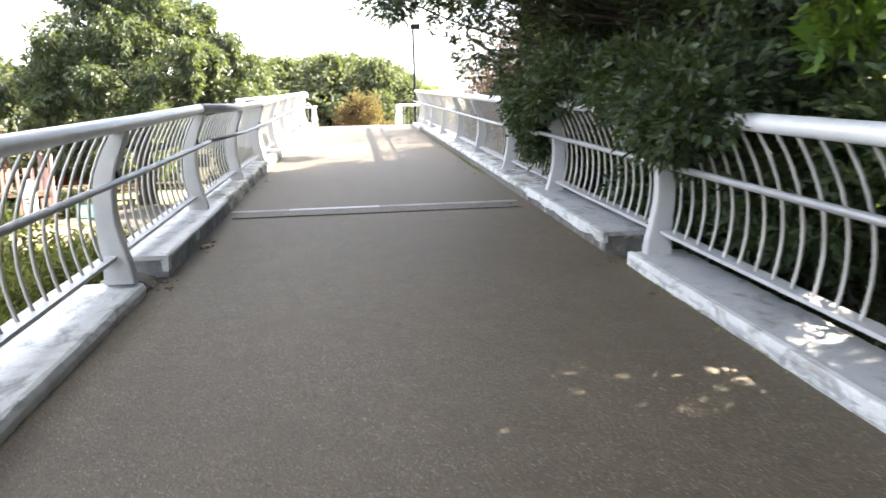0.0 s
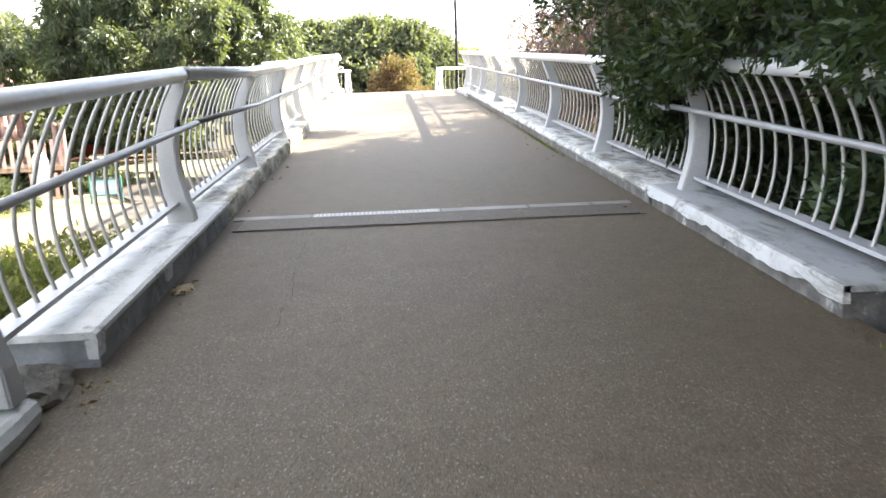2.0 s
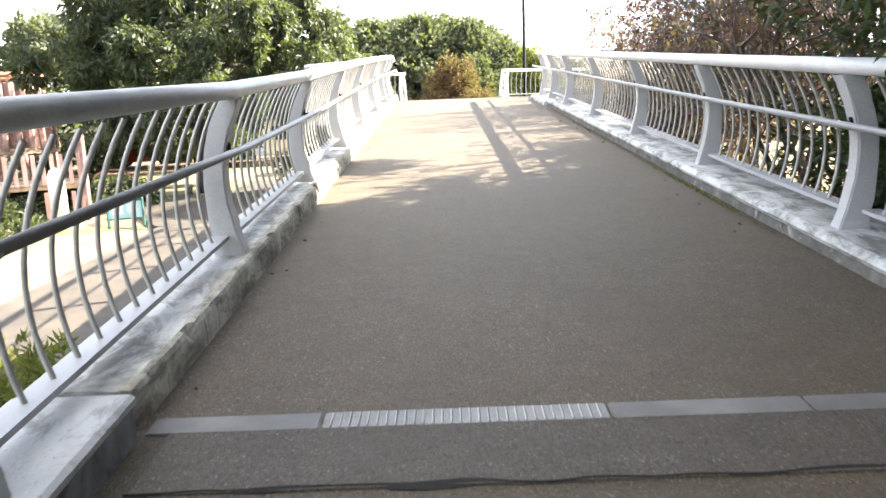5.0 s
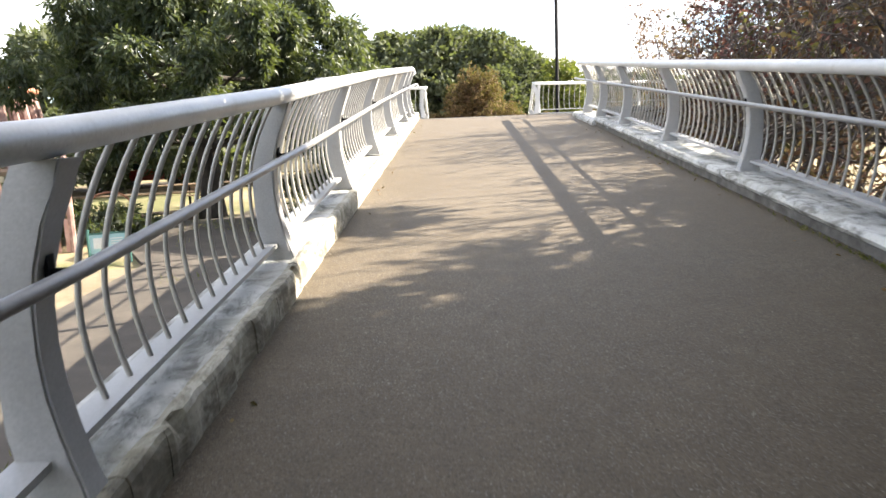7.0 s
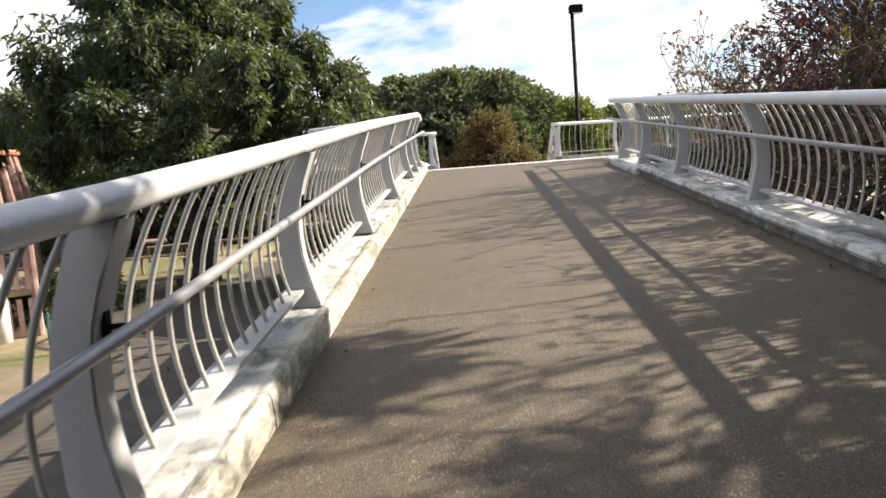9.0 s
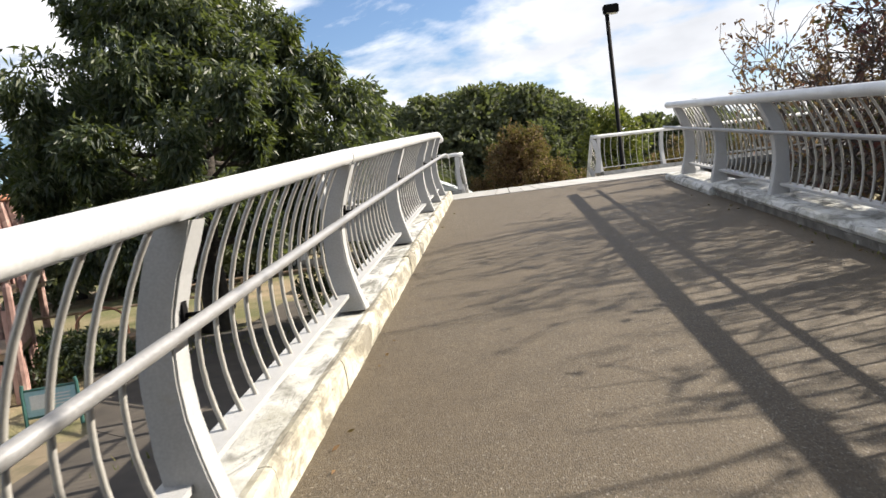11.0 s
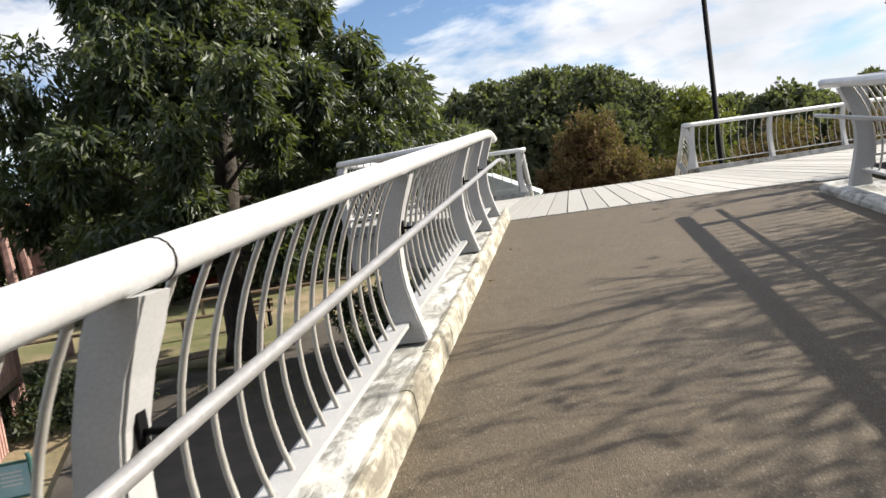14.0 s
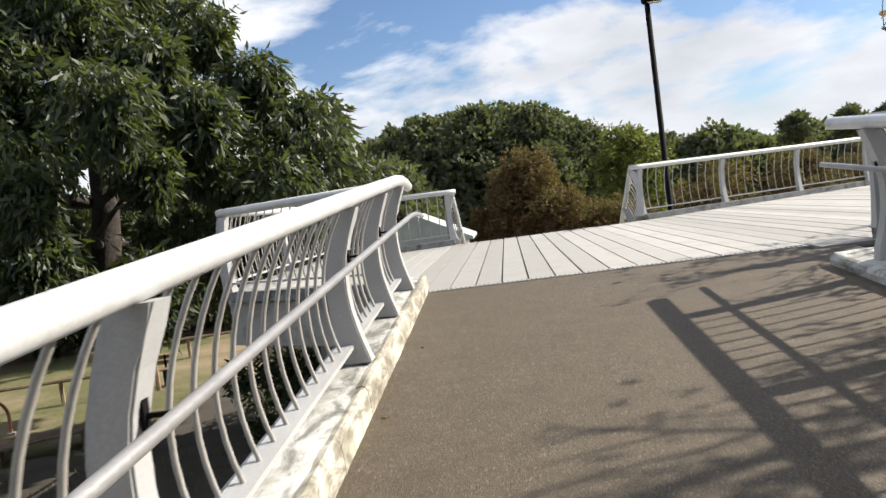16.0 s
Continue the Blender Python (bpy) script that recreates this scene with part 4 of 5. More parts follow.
# the big dark tree beside the deck
def big_tree():
    rng = np.random.default_rng(11)
    t = thing("oak_tree", "large dark green broadleaf tree beside the deck", "tree", (-9.35, 36.0, GROUND_Z))
    trunk = [Vector((0, 0, -0.3)), Vector((0.05, 0, 0.6)), Vector((0.0, 0, 2.6)), Vector((0.35, 0, 5.0)), Vector((0.5, 0, 10.6))]
    pieces = [tube(trunk, [0.60, 0.42, 0.36, 0.28, 0.10], 12, False)]
    cl = []
    spec = [(4.3, 4.8), (5.1, 5.3), (5.9, 5.4), (6.7, 5.1), (7.5, 4.6), (8.3, 3.9), (9.1, 3.2), (9.9, 2.6), (10.8, 1.9), (11.7, 1.3), (12.5, 0.6)]
    for z, rad in spec:
        k = int(3 + rad * 1.9)
        for i in range(k):
            a = 6.283 * (i + rng.uniform(-0.35, 0.35)) / k + z
            rr = rad * rng.uniform(0.30, 1.06)
            r = rng.uniform(0.55, 1.15)
            p = (0.3 + rr * math.cos(a) * (1.02 if math.cos(a) > 0 else (1.28 if z < 7.5 else 1.12)), rr * math.sin(a), z + rng.uniform(-0.5, 0.5) - 0.12 * rr)
            cl.append((*p, r, r, r * 0.66))
            if rr > rad * 0.6:
                # a strand hanging from the end of the limb
                cl.append((p[0] * 1.06, p[1] * 1.06, p[2] - r * 0.7, r * 0.42, r * 0.42, r * 0.6))
            if rr > rad * 0.55 and i % 2 == 0:
                s = trunk[2].lerp(trunk[4], min(0.9, max(0.0, (z - 4.5) / 7)))
                pieces.append(limb(s, (p[0], p[1], p[2] - 0.1), 0.11, 0.02, rng, 0.10)[1])
    v, f = merged(pieces)
    link("trunk", v, f, M_BARK, t, "dark rough bark", True)
    leaf_object("crown", clump_leaves(cl, 88, 9, 0.29, 0.075, rng, 1.15, 0.5), L_OAK, t, "drooping dark green leaves")


big_tree()


# the evergreen thicket that hangs over the right-hand railing
def thicket():
    rng = np.random.default_rng(5)
    # Hidden back-row trees (x above 8) are added to shade the ramp.
    spots = [(5.6, -6.0), (5.2, -2.0), (5.0, 1.6), (4.9, 5.0), (4.9, 8.2), (5.2, 11.2), (5.6, 12.6), (8.4, 3.0), (8.6, 9.0), (8.8, 13.4), (7.0, -4.0), (7.0, 0.2), (7.0, 6.6), (7.2, 12.1), (6.0, 13.2), (8.2, 14.4), (10.4, 16.3), (10.2, 11.0)]
    for i, (x, y) in enumerate(spots):
        t = thing("evergreen_tree", "dense dark evergreen leaning over the ramp railing, crown extended for shade", "tree", (x, y, GROUND_Z), group="evergreen thicket")
        pieces = [tube([(0, 0, -0.3), (0.05, 0, 1.5), (-0.1, 0, 4.0), (0, 0, 6.0)], [0.20, 0.15, 0.11, 0.05], 8, False)]
        cl, high = [], []
        back = x > 6.5
        # Crowns are raised out of view to deepen the shade on the ramp.
        H = 12.5 if y < 12.0 else (10.8 if back else 8.8)
        for k in range((56 if back else 70) + (26 if y < 12.0 else 0)):
            z = rng.uniform(1.2, H)
            a = rng.uniform(0, 6.283)
            rr = (2.35 if y < 12.5 else 1.9) * math.sqrt(rng.random()) * (1.0 if z < 5 else max(0.35, (H + 0.8 - z) / 3))
            # Unseen upper clumps spread over the walkway, added to block skylight.
            if z + GROUND_Z > floor_z(y) + 3.4 and y < 12:
                rr *= 1.7
            if z + GROUND_Z > floor_z(y) + 5.2 and y < 12.0:
                rr *= 1.35
            r = rng.uniform(0.45, 0.85)
            px, py = rr * math.cos(a), rr * math.sin(a) * 1.1
            if y > 7.5:
                py = min(py, 2.6)
            # nothing grows into the walkway below head height
            room = 3.02 if z + GROUND_Z < floor_z(y) + 1.15 else (2.55 if z + GROUND_Z < floor_z(y) + 1.9 else (1.6 if y > 12 or z + GROUND_Z < floor_z(y) + 3.4 else (0.5 if y > 12.0 or z + GROUND_Z < floor_z(y) + 5.2 else -1.6)))
            if x + px - r * 0.85 < room:
                px = room + r * 0.85 - x
            (high if z + GROUND_Z > floor_z(y) + 5.6 or y < -1 else cl).append((px, py, z, r, r, r * 0.75))
            if k % 3 == 0:
                pieces.append(limb((0, 0, min(5.5, z * 0.7)), (px, py, z), 0.05, 0.012, rng)[1])
        v, f = merged(pieces)
        link("trunk", v, f, M_BARK, t, smooth=True)
        sprays = [clump_leaves(high, 38, 6, 0.38, 0.15, rng, 0.1, 0.2)] if high else []
        if back:
            sprays.append(clump_leaves(cl, 62, 7, 0.31, 0.12, rng, 0.1, 0.2) if cl else np.zeros((0, 3)))
        else:
            sprays.append(clump_leaves(cl, 140, 8, 0.12, 0.036, rng, 0.05, 0.35) if cl else np.zeros((0, 3)))
        leaf_object("crown", np.concatenate(sprays), L_EVERGREEN, t)


thicket()


# overhanging sprays seen against the sky, and leaves over the top rail
def overhang(label, clumps, leafmat, seed, leaf=(0.10, 0.031), sprays=150, root=None):
    rng = np.random.default_rng(seed)
    base = Vector(root)
    t = thing("overhanging_branch", label, "branch", tuple(base))
    cl = [(c[0] - base.x, c[1] - base.y, c[2] - base.z, *c[3:]) for c in clumps]
    for c in cl:
        v, f = limb((0, 0, 0), c[:3], 0.035, 0.008, rng, 0.06)[1]
        link("twig", v, f, M_BARK, t)
    leaf_object("foliage", clump_leaves(cl, sprays, 8, leaf[0], leaf[1], rng, 0.1, 0.2), leafmat, t)


overhang("dark evergreen branch reaching out over the ramp", [(0.95, 10.0, 3.5, 0.35, 0.5, 0.35), (0.9, 10.4, 4.3, 0.5, 0.6, 0.45), (1.3, 10.2, 3.9, 0.6, 0.7, 0.5), (1.9, 10.0, 3.4, 0.6, 0.8, 0.5), (1.5, 11.0, 4.6, 0.7, 0.8, 0.6), (2.3, 10.4, 2.8, 0.5, 0.9, 0.5), (2.5, 9.6, 2.35, 0.35, 0.9, 0.4), (2.2, 9.0, 3.6, 0.6, 0.8, 0.6)], L_EVERGREEN, 21, root=(5.0, 9.6, 3.0))
overhang("evergreen leaves lying over the top rail", [(2.55, 4.35, 1.72, 0.22, 0.5, 0.30), (2.5, 5.0, 1.80, 0.26, 0.5, 0.34), (2.52, 4.7, 1.55, 0.2, 0.4, 0.2), (2.6, 5.9, 2.0, 0.22, 0.5, 0.3), (2.5, 8.5, 1.98, 0.22, 0.4, 0.30), (2.52, 9.0, 1.9, 0.2, 0.35, 0.34), (2.62, 9.2, 1.55, 0.12, 0.3, 0.3), (2.5, 7.9, 2.05, 0.2, 0.4, 0.24), (2.75, 6.3, 2.0, 0.35, 0.8, 0.35), (2.65, 7.4, 2.2, 0.4, 0.8, 0.4), (2.75, 5.3, 1.95, 0.35, 0.7, 0.35), (2.85, 4.5, 1.9, 0.3, 0.6, 0.35), (2.7, 8.5, 2.25, 0.35, 0.7, 0.4), (2.9, 9.3, 1.6, 0.2, 0.6, 0.5), (2.75, 9.9, 2.0, 0.3, 0.7, 0.35)], L_EVERGREEN, 22, root=(4.9, 6.2, 2.2))
overhang("bright green leafy spray in the sun", [(3.45, 4.3, 2.30, 0.22, 0.3, 0.25), (3.3, 3.9, 2.05, 0.2, 0.25, 0.2)], L_BRIGHT, 23, (0.17, 0.055), 26, root=(4.6, 4.4, 2.4))

# thin trees in autumn leaf past the thicket
for i, (x, y, h) in enumerate([(5.6, 17.5, 6.4), (5.4, 20.6, 6.0), (5.8, 23.4, 6.4), (5.5, 25.8, 5.8), (7.4, 19.0, 7.6), (8.0, 25.0, 7.8), (9.5, 22.0, 8.2), (7.6, 15.9, 6.0), (9.2, 17.2, 7.6), (9.4, 25.6, 8.2), (6.6, 21.6, 7.6), (6.6, 26.2, 7.0), (4.95, 26.1, 6.4), (8.6, 18.6, 8.2)]):
    twig_tree("thin tree with bare twigs and scattered russet leaves", (x, y, GROUND_Z), h, 40 + i, L_PURPLE if i in (5, 11) else (L_RUSSET, L_OLIVE, L_OLIVE)[i % 3], 1700 if y < 18.7 else (1000 if y < 23 else (3600 if i in (5, 11, 12) else 2200)), (0.13, 0.058), depth=6, r=0.075, spread=0.5)
twig_tree("tall bare tree with a dark crooked trunk", (7.7, 26.2, GROUND_Z), 9.5, 57, L_PURPLE, 500, (0.12, 0.055), depth=6, r=0.16, spread=0.5, stems=1)
for i, (x, y) in enumerate([(4.4, 15.5), (4.6, 18.8), (4.5, 22.4), (4.4, 26.0)]):
    shrub("undergrowth", "brown twiggy undergrowth outside the railing", (x, y, GROUND_Z), (1.3, 1.9, 2.3), L_RUSSET, 60 + i, 22, 26, 5, (0.10, 0.04))
for i, (x, y) in enumerate([(3.9, 13.0), (3.8, 2.0), (3.9, 8.5), (3.9, 17.2), (4.2, 4.4), (4.3, 6.2)]):
    shrub("undergrowth", "green leaves growing up behind the railing", (x, y, GROUND_Z), (0.8, 1.9, 1.9), L_EVERGREEN, 70 + i, 20, 40, 6, (0.12, 0.04))

# low scrub on the sunny left of the ramp
for i, (x, y, sx, sy, sz) in enumerate([(-3.4, 2.2, 1.0, 1.6, 1.0), (-3.2, 5.6, 1.0, 1.7, 1.1), (-3.8, 9.4, 1.0, 1.9, 1.1), (-4.6, 12.6, 0.9, 1.5, 0.9), (-2.9, -1.2, 0.9, 1.5, 0.9), (-5.4, 6.8, 1.0, 1.4, 0.9), (-2.8, 3.9, 0.8, 1.3, 1.2), (-2.9, 7.6, 0.8, 1.3, 1.3), (-4.6, 4.2, 1.1, 1.5, 1.1), (-4.5, 1.0, 1.1, 1.5, 1.0), (-2.7, 0.4, 0.7, 1.2, 1.0), (-3.0, 10.9, 0.8, 1.2, 1.0), (-5.8, 10.2, 1.0, 1.5, 0.9), (-6.2, 3.4, 1.0, 1.6, 1.0), (-2.75, 5.0, 0.7, 1.3, 1.1), (-3.9, 7.4, 1.0, 1.4, 1.1), (-5.3, 9.0, 1.0, 1.4, 1.0), (-2.8, 9.4, 0.7, 1.2, 1.0)]):
    shrub("scrub", "yellow-green sunlit scrub beside the ramp", (x, y, GROUND_Z), (sx, sy, sz * (1.35 if y < 11 else 1.0)), L_SCRUB, 80 + i, 24, 46, 6, (0.11, 0.03), droop=-0.2)
for i, (x, y, sx, sy, sz) in enumerate([(-11.5, 24.5, 1.6, 2.2, 1.0), (-13.5, 28.5, 1.7, 2.3, 1.1), (-11.6, 31.5, 2.4, 1.6, 0.9), (-5.0, 35.0, 1.6, 2.0, 1.6)]):
    shrub("bush", "low dark green bush beside the path", (x, y, GROUND_Z), (sx, sy, sz), L_OAK, 90 + i, 24, 40, 6, (0.18, 0.06), category="bush")

# middle distance: brown bush, yellow-green tree, darker trees
shrub("brown_bush", "large rust-brown autumn bush beyond the deck", (1.0, 62.0, GROUND_Z - 0.1), (2.8, 2.8, 6.1), L_BROWN, 101, 56, 80, 7, (0.21, 0.09), category="bush")
shrub("brown_bush", "dry brown thicket beyond the deck", (5.6, 60.0, GROUND_Z - 0.1), (2.6, 2.5, 3.2), L_BROWN, 102, 44, 60, 6, (0.20, 0.07), category="bush")
shrub("brown_bush", "rust-brown bush with a thin ragged top beyond the deck", (3.1, 61.0, GROUND_Z - 0.1), (2.2, 2.2, 4.0), L_BROWN, 103, 40, 60, 7, (0.20, 0.08), category="bush")
shrub("brown_bush", "low rust-brown bush at the edge of the wood", (-1.3, 61.4, GROUND_Z - 0.1), (1.5, 2.0, 3.6), L_BROWN, 104, 30, 60, 7, (0.20, 0.08), category="bush")
for i, (x, y, h) in enumerate([(9.6, 57.0, 4.2), (14.2, 59.0, 4.4), (19.0, 61.0, 4.2), (24.0, 63.0, 4.6)]):
    shrub("brown_bush", "dark red-brown thicket behind the deck railing", (x, y, GROUND_Z - 0.1), (2.9, 2.3, h), L_BROWN, 105 + i, 36, 44, 6, (0.24, 0.08), category="bush")
tree("tree", "yellow-green tree lit by the sun beyond the deck", (7.6, 68.0, GROUND_Z - 0.2), 7.7, 1.7, 0.16, L_YELLOW, 111, 26, 60, 7, (0.34, 0.14), low=0.15)
tree("tree", "dark green tree beyond the deck", (5.9, 77.0, GROUND_Z - 0.2), 9.0, 3.2, 0.2, L_FAR_HAZE, 112, 36, 60, 7, (0.45, 0.2), low=0.12)
tree("tree", "slim green tree beyond the deck", (3.2, 74.0, GROUND_Z - 0.2), 7.6, 1.9, 0.15, L_FAR_HAZE, 113, 24, 50, 7, (0.40, 0.16), low=0.12)

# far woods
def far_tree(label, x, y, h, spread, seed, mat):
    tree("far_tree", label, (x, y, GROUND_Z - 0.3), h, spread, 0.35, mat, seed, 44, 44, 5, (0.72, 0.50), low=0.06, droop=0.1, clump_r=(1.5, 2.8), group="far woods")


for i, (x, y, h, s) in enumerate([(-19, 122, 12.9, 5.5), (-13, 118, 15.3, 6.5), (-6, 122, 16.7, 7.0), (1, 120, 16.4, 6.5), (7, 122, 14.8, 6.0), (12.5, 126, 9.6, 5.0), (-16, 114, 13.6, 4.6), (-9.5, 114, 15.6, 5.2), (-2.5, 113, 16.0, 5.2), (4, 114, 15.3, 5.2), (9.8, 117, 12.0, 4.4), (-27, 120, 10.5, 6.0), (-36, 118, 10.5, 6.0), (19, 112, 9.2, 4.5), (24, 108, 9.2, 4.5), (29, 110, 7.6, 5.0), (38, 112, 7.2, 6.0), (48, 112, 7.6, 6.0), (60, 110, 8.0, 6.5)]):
    far_tree("round dark green tree of the far wood", x, y, h, s, 130 + i, L_FAR_HAZE)
for i, (x, y, h, s) in enumerate([(-15, 52, 8.5, 4.0), (-22, 50, 9.0, 4.5), (-30, 48, 9.5, 4.5), (-38, 44, 9.5, 5.0), (-46, 36, 9.5, 5.0), (-6.5, 58, 7.0, 3.6)]):
    tree("tree", "shady green tree behind the playground", (x, y, GROUND_Z - 0.2), h, s, 0.2, L_FAR_HAZE, 160 + i, 34, 50, 7, (0.5, 0.2), low=0.16)
for i, (x, y, h) in enumerate([(27, 92, 8.6), (33.5, 96, 8.8), (36.5, 95, 8.4)]):
    tree("pine_tree", "tall pine with a flat open crown on the skyline", (x, y, GROUND_Z - 0.2), h, 1.3, 0.16, L_FAR_HAZE, 170 + i, 9, 60, 7, (0.4, 0.16), low=0.72, droop=0.0, flat=0.6, clump_r=(0.5, 0.9))


def ring_woods():
    rng = np.random.default_rng(77)
    cl = []
    for i in range(520):
        a = 6.283 * i / 520 + rng.uniform(-0.01, 0.01)
        R = rng.uniform(150, 175)
        h = rng.uniform(3, 6) + 1.2 * math.sin(a * 7)
        for z in (1.5, h * 0.55, h):
            r = rng.uniform(2.5, 4.0)
            cl.append((R * math.sin(a), 15 + R * math.cos(a), GROUND_Z + z, r, r, r * 0.9))
    ob = leaf_object("woods", clump_leaves(cl, 12, 3, 2.8, 1.9, rng, 0.0, 0.3), L_FAR_HAZE)
    tagged(ob, "distant dark green woodland along the horizon", "woods", kind="stuff")


ring_woods()


def grass():
    rng = np.random.default_rng(9)
    n = 26000
    x = rng.uniform(-16, -1.9, n)
    y = rng.uniform(-2, 34, n)
    d = np.array([noise.noise((a * 0.25, b * 0.25, 1.0)) for a, b in zip(x, y)])
    keep = (d > -0.12) & (np.abs(x + 7.2 + np.clip(y - 20, 0, 99) * 0.3) > 1.9)
    cen = np.stack([x, y, np.full(n, GROUND_Z - 0.02)], 1)[keep]
    k = len(cen)
    ax = np.stack([rng.normal(0, 0.35, k), rng.normal(0, 0.35, k), np.ones(k)], 1)
    ob = leaf_object("grass", leaf_arrays(cen, ax, 0.22, 0.022, rng, 0.0), L_SCRUB)
    tagged(ob, "dry yellow-green grass beside the ramp", "grass", kind="stuff")


grass()


# ---- playground and park ----
def play_tower(x, y, top, rz):
    t = thing("play_tower", "tall red-brown slatted timber play tower with orange rim", "play tower", (x, y, GROUND_Z), rz)
    H = top - GROUND_Z
    n, R0, R1 = 22, 1.75, 1.35
    rng = random.Random(3)
    for i in range(n):
        a = 6.283 * i / n
        h = H - 0.15 - rng.uniform(0, 0.12)
        v, f = tube([(R0 * math.cos(a), R0 * math.sin(a), 1.9), ((R0 - 0.1) * math.cos(a), (R0 - 0.1) * math.sin(a), 3.2), (R1 * math.cos(a), R1 * math.sin(a), h)], [0.14, 0.14, 0.12], 6)
        link("slat", v, f, M_REDWOOD, t)
    ring = [(math.cos(6.283 * i / 22) * 1.48, math.sin(6.283 * i / 22) * 1.48, H - 0.08) for i in range(23)]
    v, f = tube(ring, 0.11, 8, False)
    link("rim", v, f, M_TERRACOTTA, t, "orange rim")
    v, f = tube([(0, 0, 1.75), (0, 0, 1.90)], 1.85, 18)
    link("platform", v, f, M_TIMBER, t)
    for sx, sy in ((1.2, 1.2), (-1.2, 1.2), (1.2, -1.2), (-1.2, -1.2)):
        v, f = tube([(sx, sy, -0.2), (sx, sy, 1.8)], 0.13, 8)
        link("post", v, f, M_REDWOOD, t)
    return t


play_tower(-18.15, 38.0, 4.08, 0)


def play_fort(x, y, rz):
    t = thing("play_fort", "faded pink slatted play fort on a low platform", "play fort", (x, y, GROUND_Z), rz)
    part("platform", box(3.4, 2.6, 0.16, 0.02, (0, 0, 1.05)), M_TIMBER, t)
    first = None
    for x0, y0, x1, y1 in ((-1.7, -1.3, 1.7, -1.3), (1.7, -1.3, 1.7, 1.3), (-1.7, -1.3, -1.7, 1.3)):
        n = 14
        for level, h in ((1.12, 0.95), (0.0, 0.85)):
            for i in range(n):
                if level == 0.0 and 4 < i < 9:
                    continue
                px, py = x0 + (x1 - x0) * (i + 0.5) / n, y0 + (y1 - y0) * (i + 0.5) / n
                ang = math.degrees(math.atan2(y1 - y0, x1 - x0))
                if first is None:
                    first = part("slat", box(0.12, 0.03, 0.9, 0.006, (0, 0, 0.45)), M_PINK, t)
                    first.matrix_local = pose(px, py, level, 0, 0, ang)
                else:
                    again(first, pose(px, py, level, 0, 0, ang), t)
    for sx in (-1.7, 1.7):
        for sy in (-1.3, 1.3):
            v, f = tube([(sx, sy, -0.2), (sx, sy, 2.5), (sx, sy, 2.58)], [0.09, 0.09, 0.04], 8)
            link("post", v, f, M_REDWOOD, t)
    v, f = tube([(0.9, -1.62, -0.2), (0.9, -1.62, 1.35), (0.9, -1.62, 1.55), (0.9, -1.62, 1.62)], [0.24, 0.24, 0.17, 0.04], 14)
    link("pillar", v, f, M_WHITE, t, "white rounded pillar", True)


play_fort(-12.9, 29.2, 28)


def picket_fence(x0, y0, x1, y1, n, h, mat, label):
    f_ = thing("picket_fence", label, "fence", (x0, y0, GROUND_Z))
    dx, dy = x1 - x0, y1 - y0
    ang = math.degrees(math.atan2(dy, dx))
    first = None
    for i in range(n):
        p = pose(dx * i / (n - 1), dy * i / (n - 1), 0, 0, 0, ang)
        if first is None:
            bm = box(0.07, 0.025, h, 0.004, (0, 0, h / 2 - 0.05))
            first = part("picket", bm, mat, f_)
            first.matrix_local = p
        else:
            again(first, p, f_)
    for z in (0.25, h - 0.25):
        v, f = tube([(0, 0.03, z), (dx, dy + 0.03, z)], 0.03, 4)
        link("rail", v, f, mat, f_)


picket_fence(-17.5, 29.5, -12.5, 27.5, 34, 1.25, M_PINK, "faded pink slatted playground fence")
picket_fence(-19.0, 33.0, -17.5, 29.5, 24, 1.25, M_PINK, "faded pink slatted playground fence")


def low_rail(points, label):
    r = thing("low_barrier", label, "barrier", (*points[0], GROUND_Z))
    o = points[0]
    pts = [(x - o[0], y - o[1], 0.62) for x, y in points]
    for p in pts:
        v, f = tube([(p[0], p[1], -0.15), (p[0], p[1], 0.66)], 0.06, 6)
        link("post", v, f, M_TIMBER, r)
    v, f = tube(pts, 0.055, 6)
    link("rail", v, f, M_TIMBER, r)


low_rail([(-18.3, 38.4), (-15.8, 39.2), (-13.2, 39.8), (-10.6, 40.2)], "low weathered timber rail beside the drive")
low_rail([(-15.0, 44.5), (-12.0, 45.5), (-9.0, 46.0), (-6.5, 46.2)], "low weathered timber rail beside the drive")


def park_bench(x, y, rz):
    b = thing("park_bench", "weathered timber park bench on dry grass", "bench", (x, y, GROUND_Z), rz, group="park benches")
    for i in range(3):
        part("seat_slat", box(1.5, 0.11, 0.04, 0.008, (0, -0.14 + 0.14 * i, 0.45)), M_TIMBER, b)
    for i in range(2):
        part("back_slat", box(1.5, 0.03, 0.11, 0.008, (0, 0.23, 0.62 + 0.16 * i)), M_TIMBER, b)
    for x_ in (-0.6, 0.6):
        part("leg", box(0.07, 0.40, 0.47, 0.008, (x_, 0.0, 0.2)), M_DARKMETAL, b)
        part("back_support", box(0.06, 0.03, 0.45, 0.006, (x_, 0.20, 0.62)), M_DARKMETAL, b)


def play_arch(x, y, rz):
    a = thing("play_arch", "low curved orange-brown hoop on the play lawn", "play hoop", (x, y, GROUND_Z), rz)
    pts = [(-0.75, 0, -0.15)] + [(-0.75 * math.cos(math.pi * i / 14), 0, 0.45 + 0.55 * math.sin(math.pi * i / 14)) for i in range(15)] + [(0.75, 0, -0.15)]
    v, f = tube(pts, 0.04, 8)
    link("hoop", v, f, M_TERRACOTTA, a, smooth=True)
    for px in (-0.75, 0.75):
        part("footing", box(0.2, 0.2, 0.05, 0.01, (px, 0, 0.02)), M_CONCRETE, a)


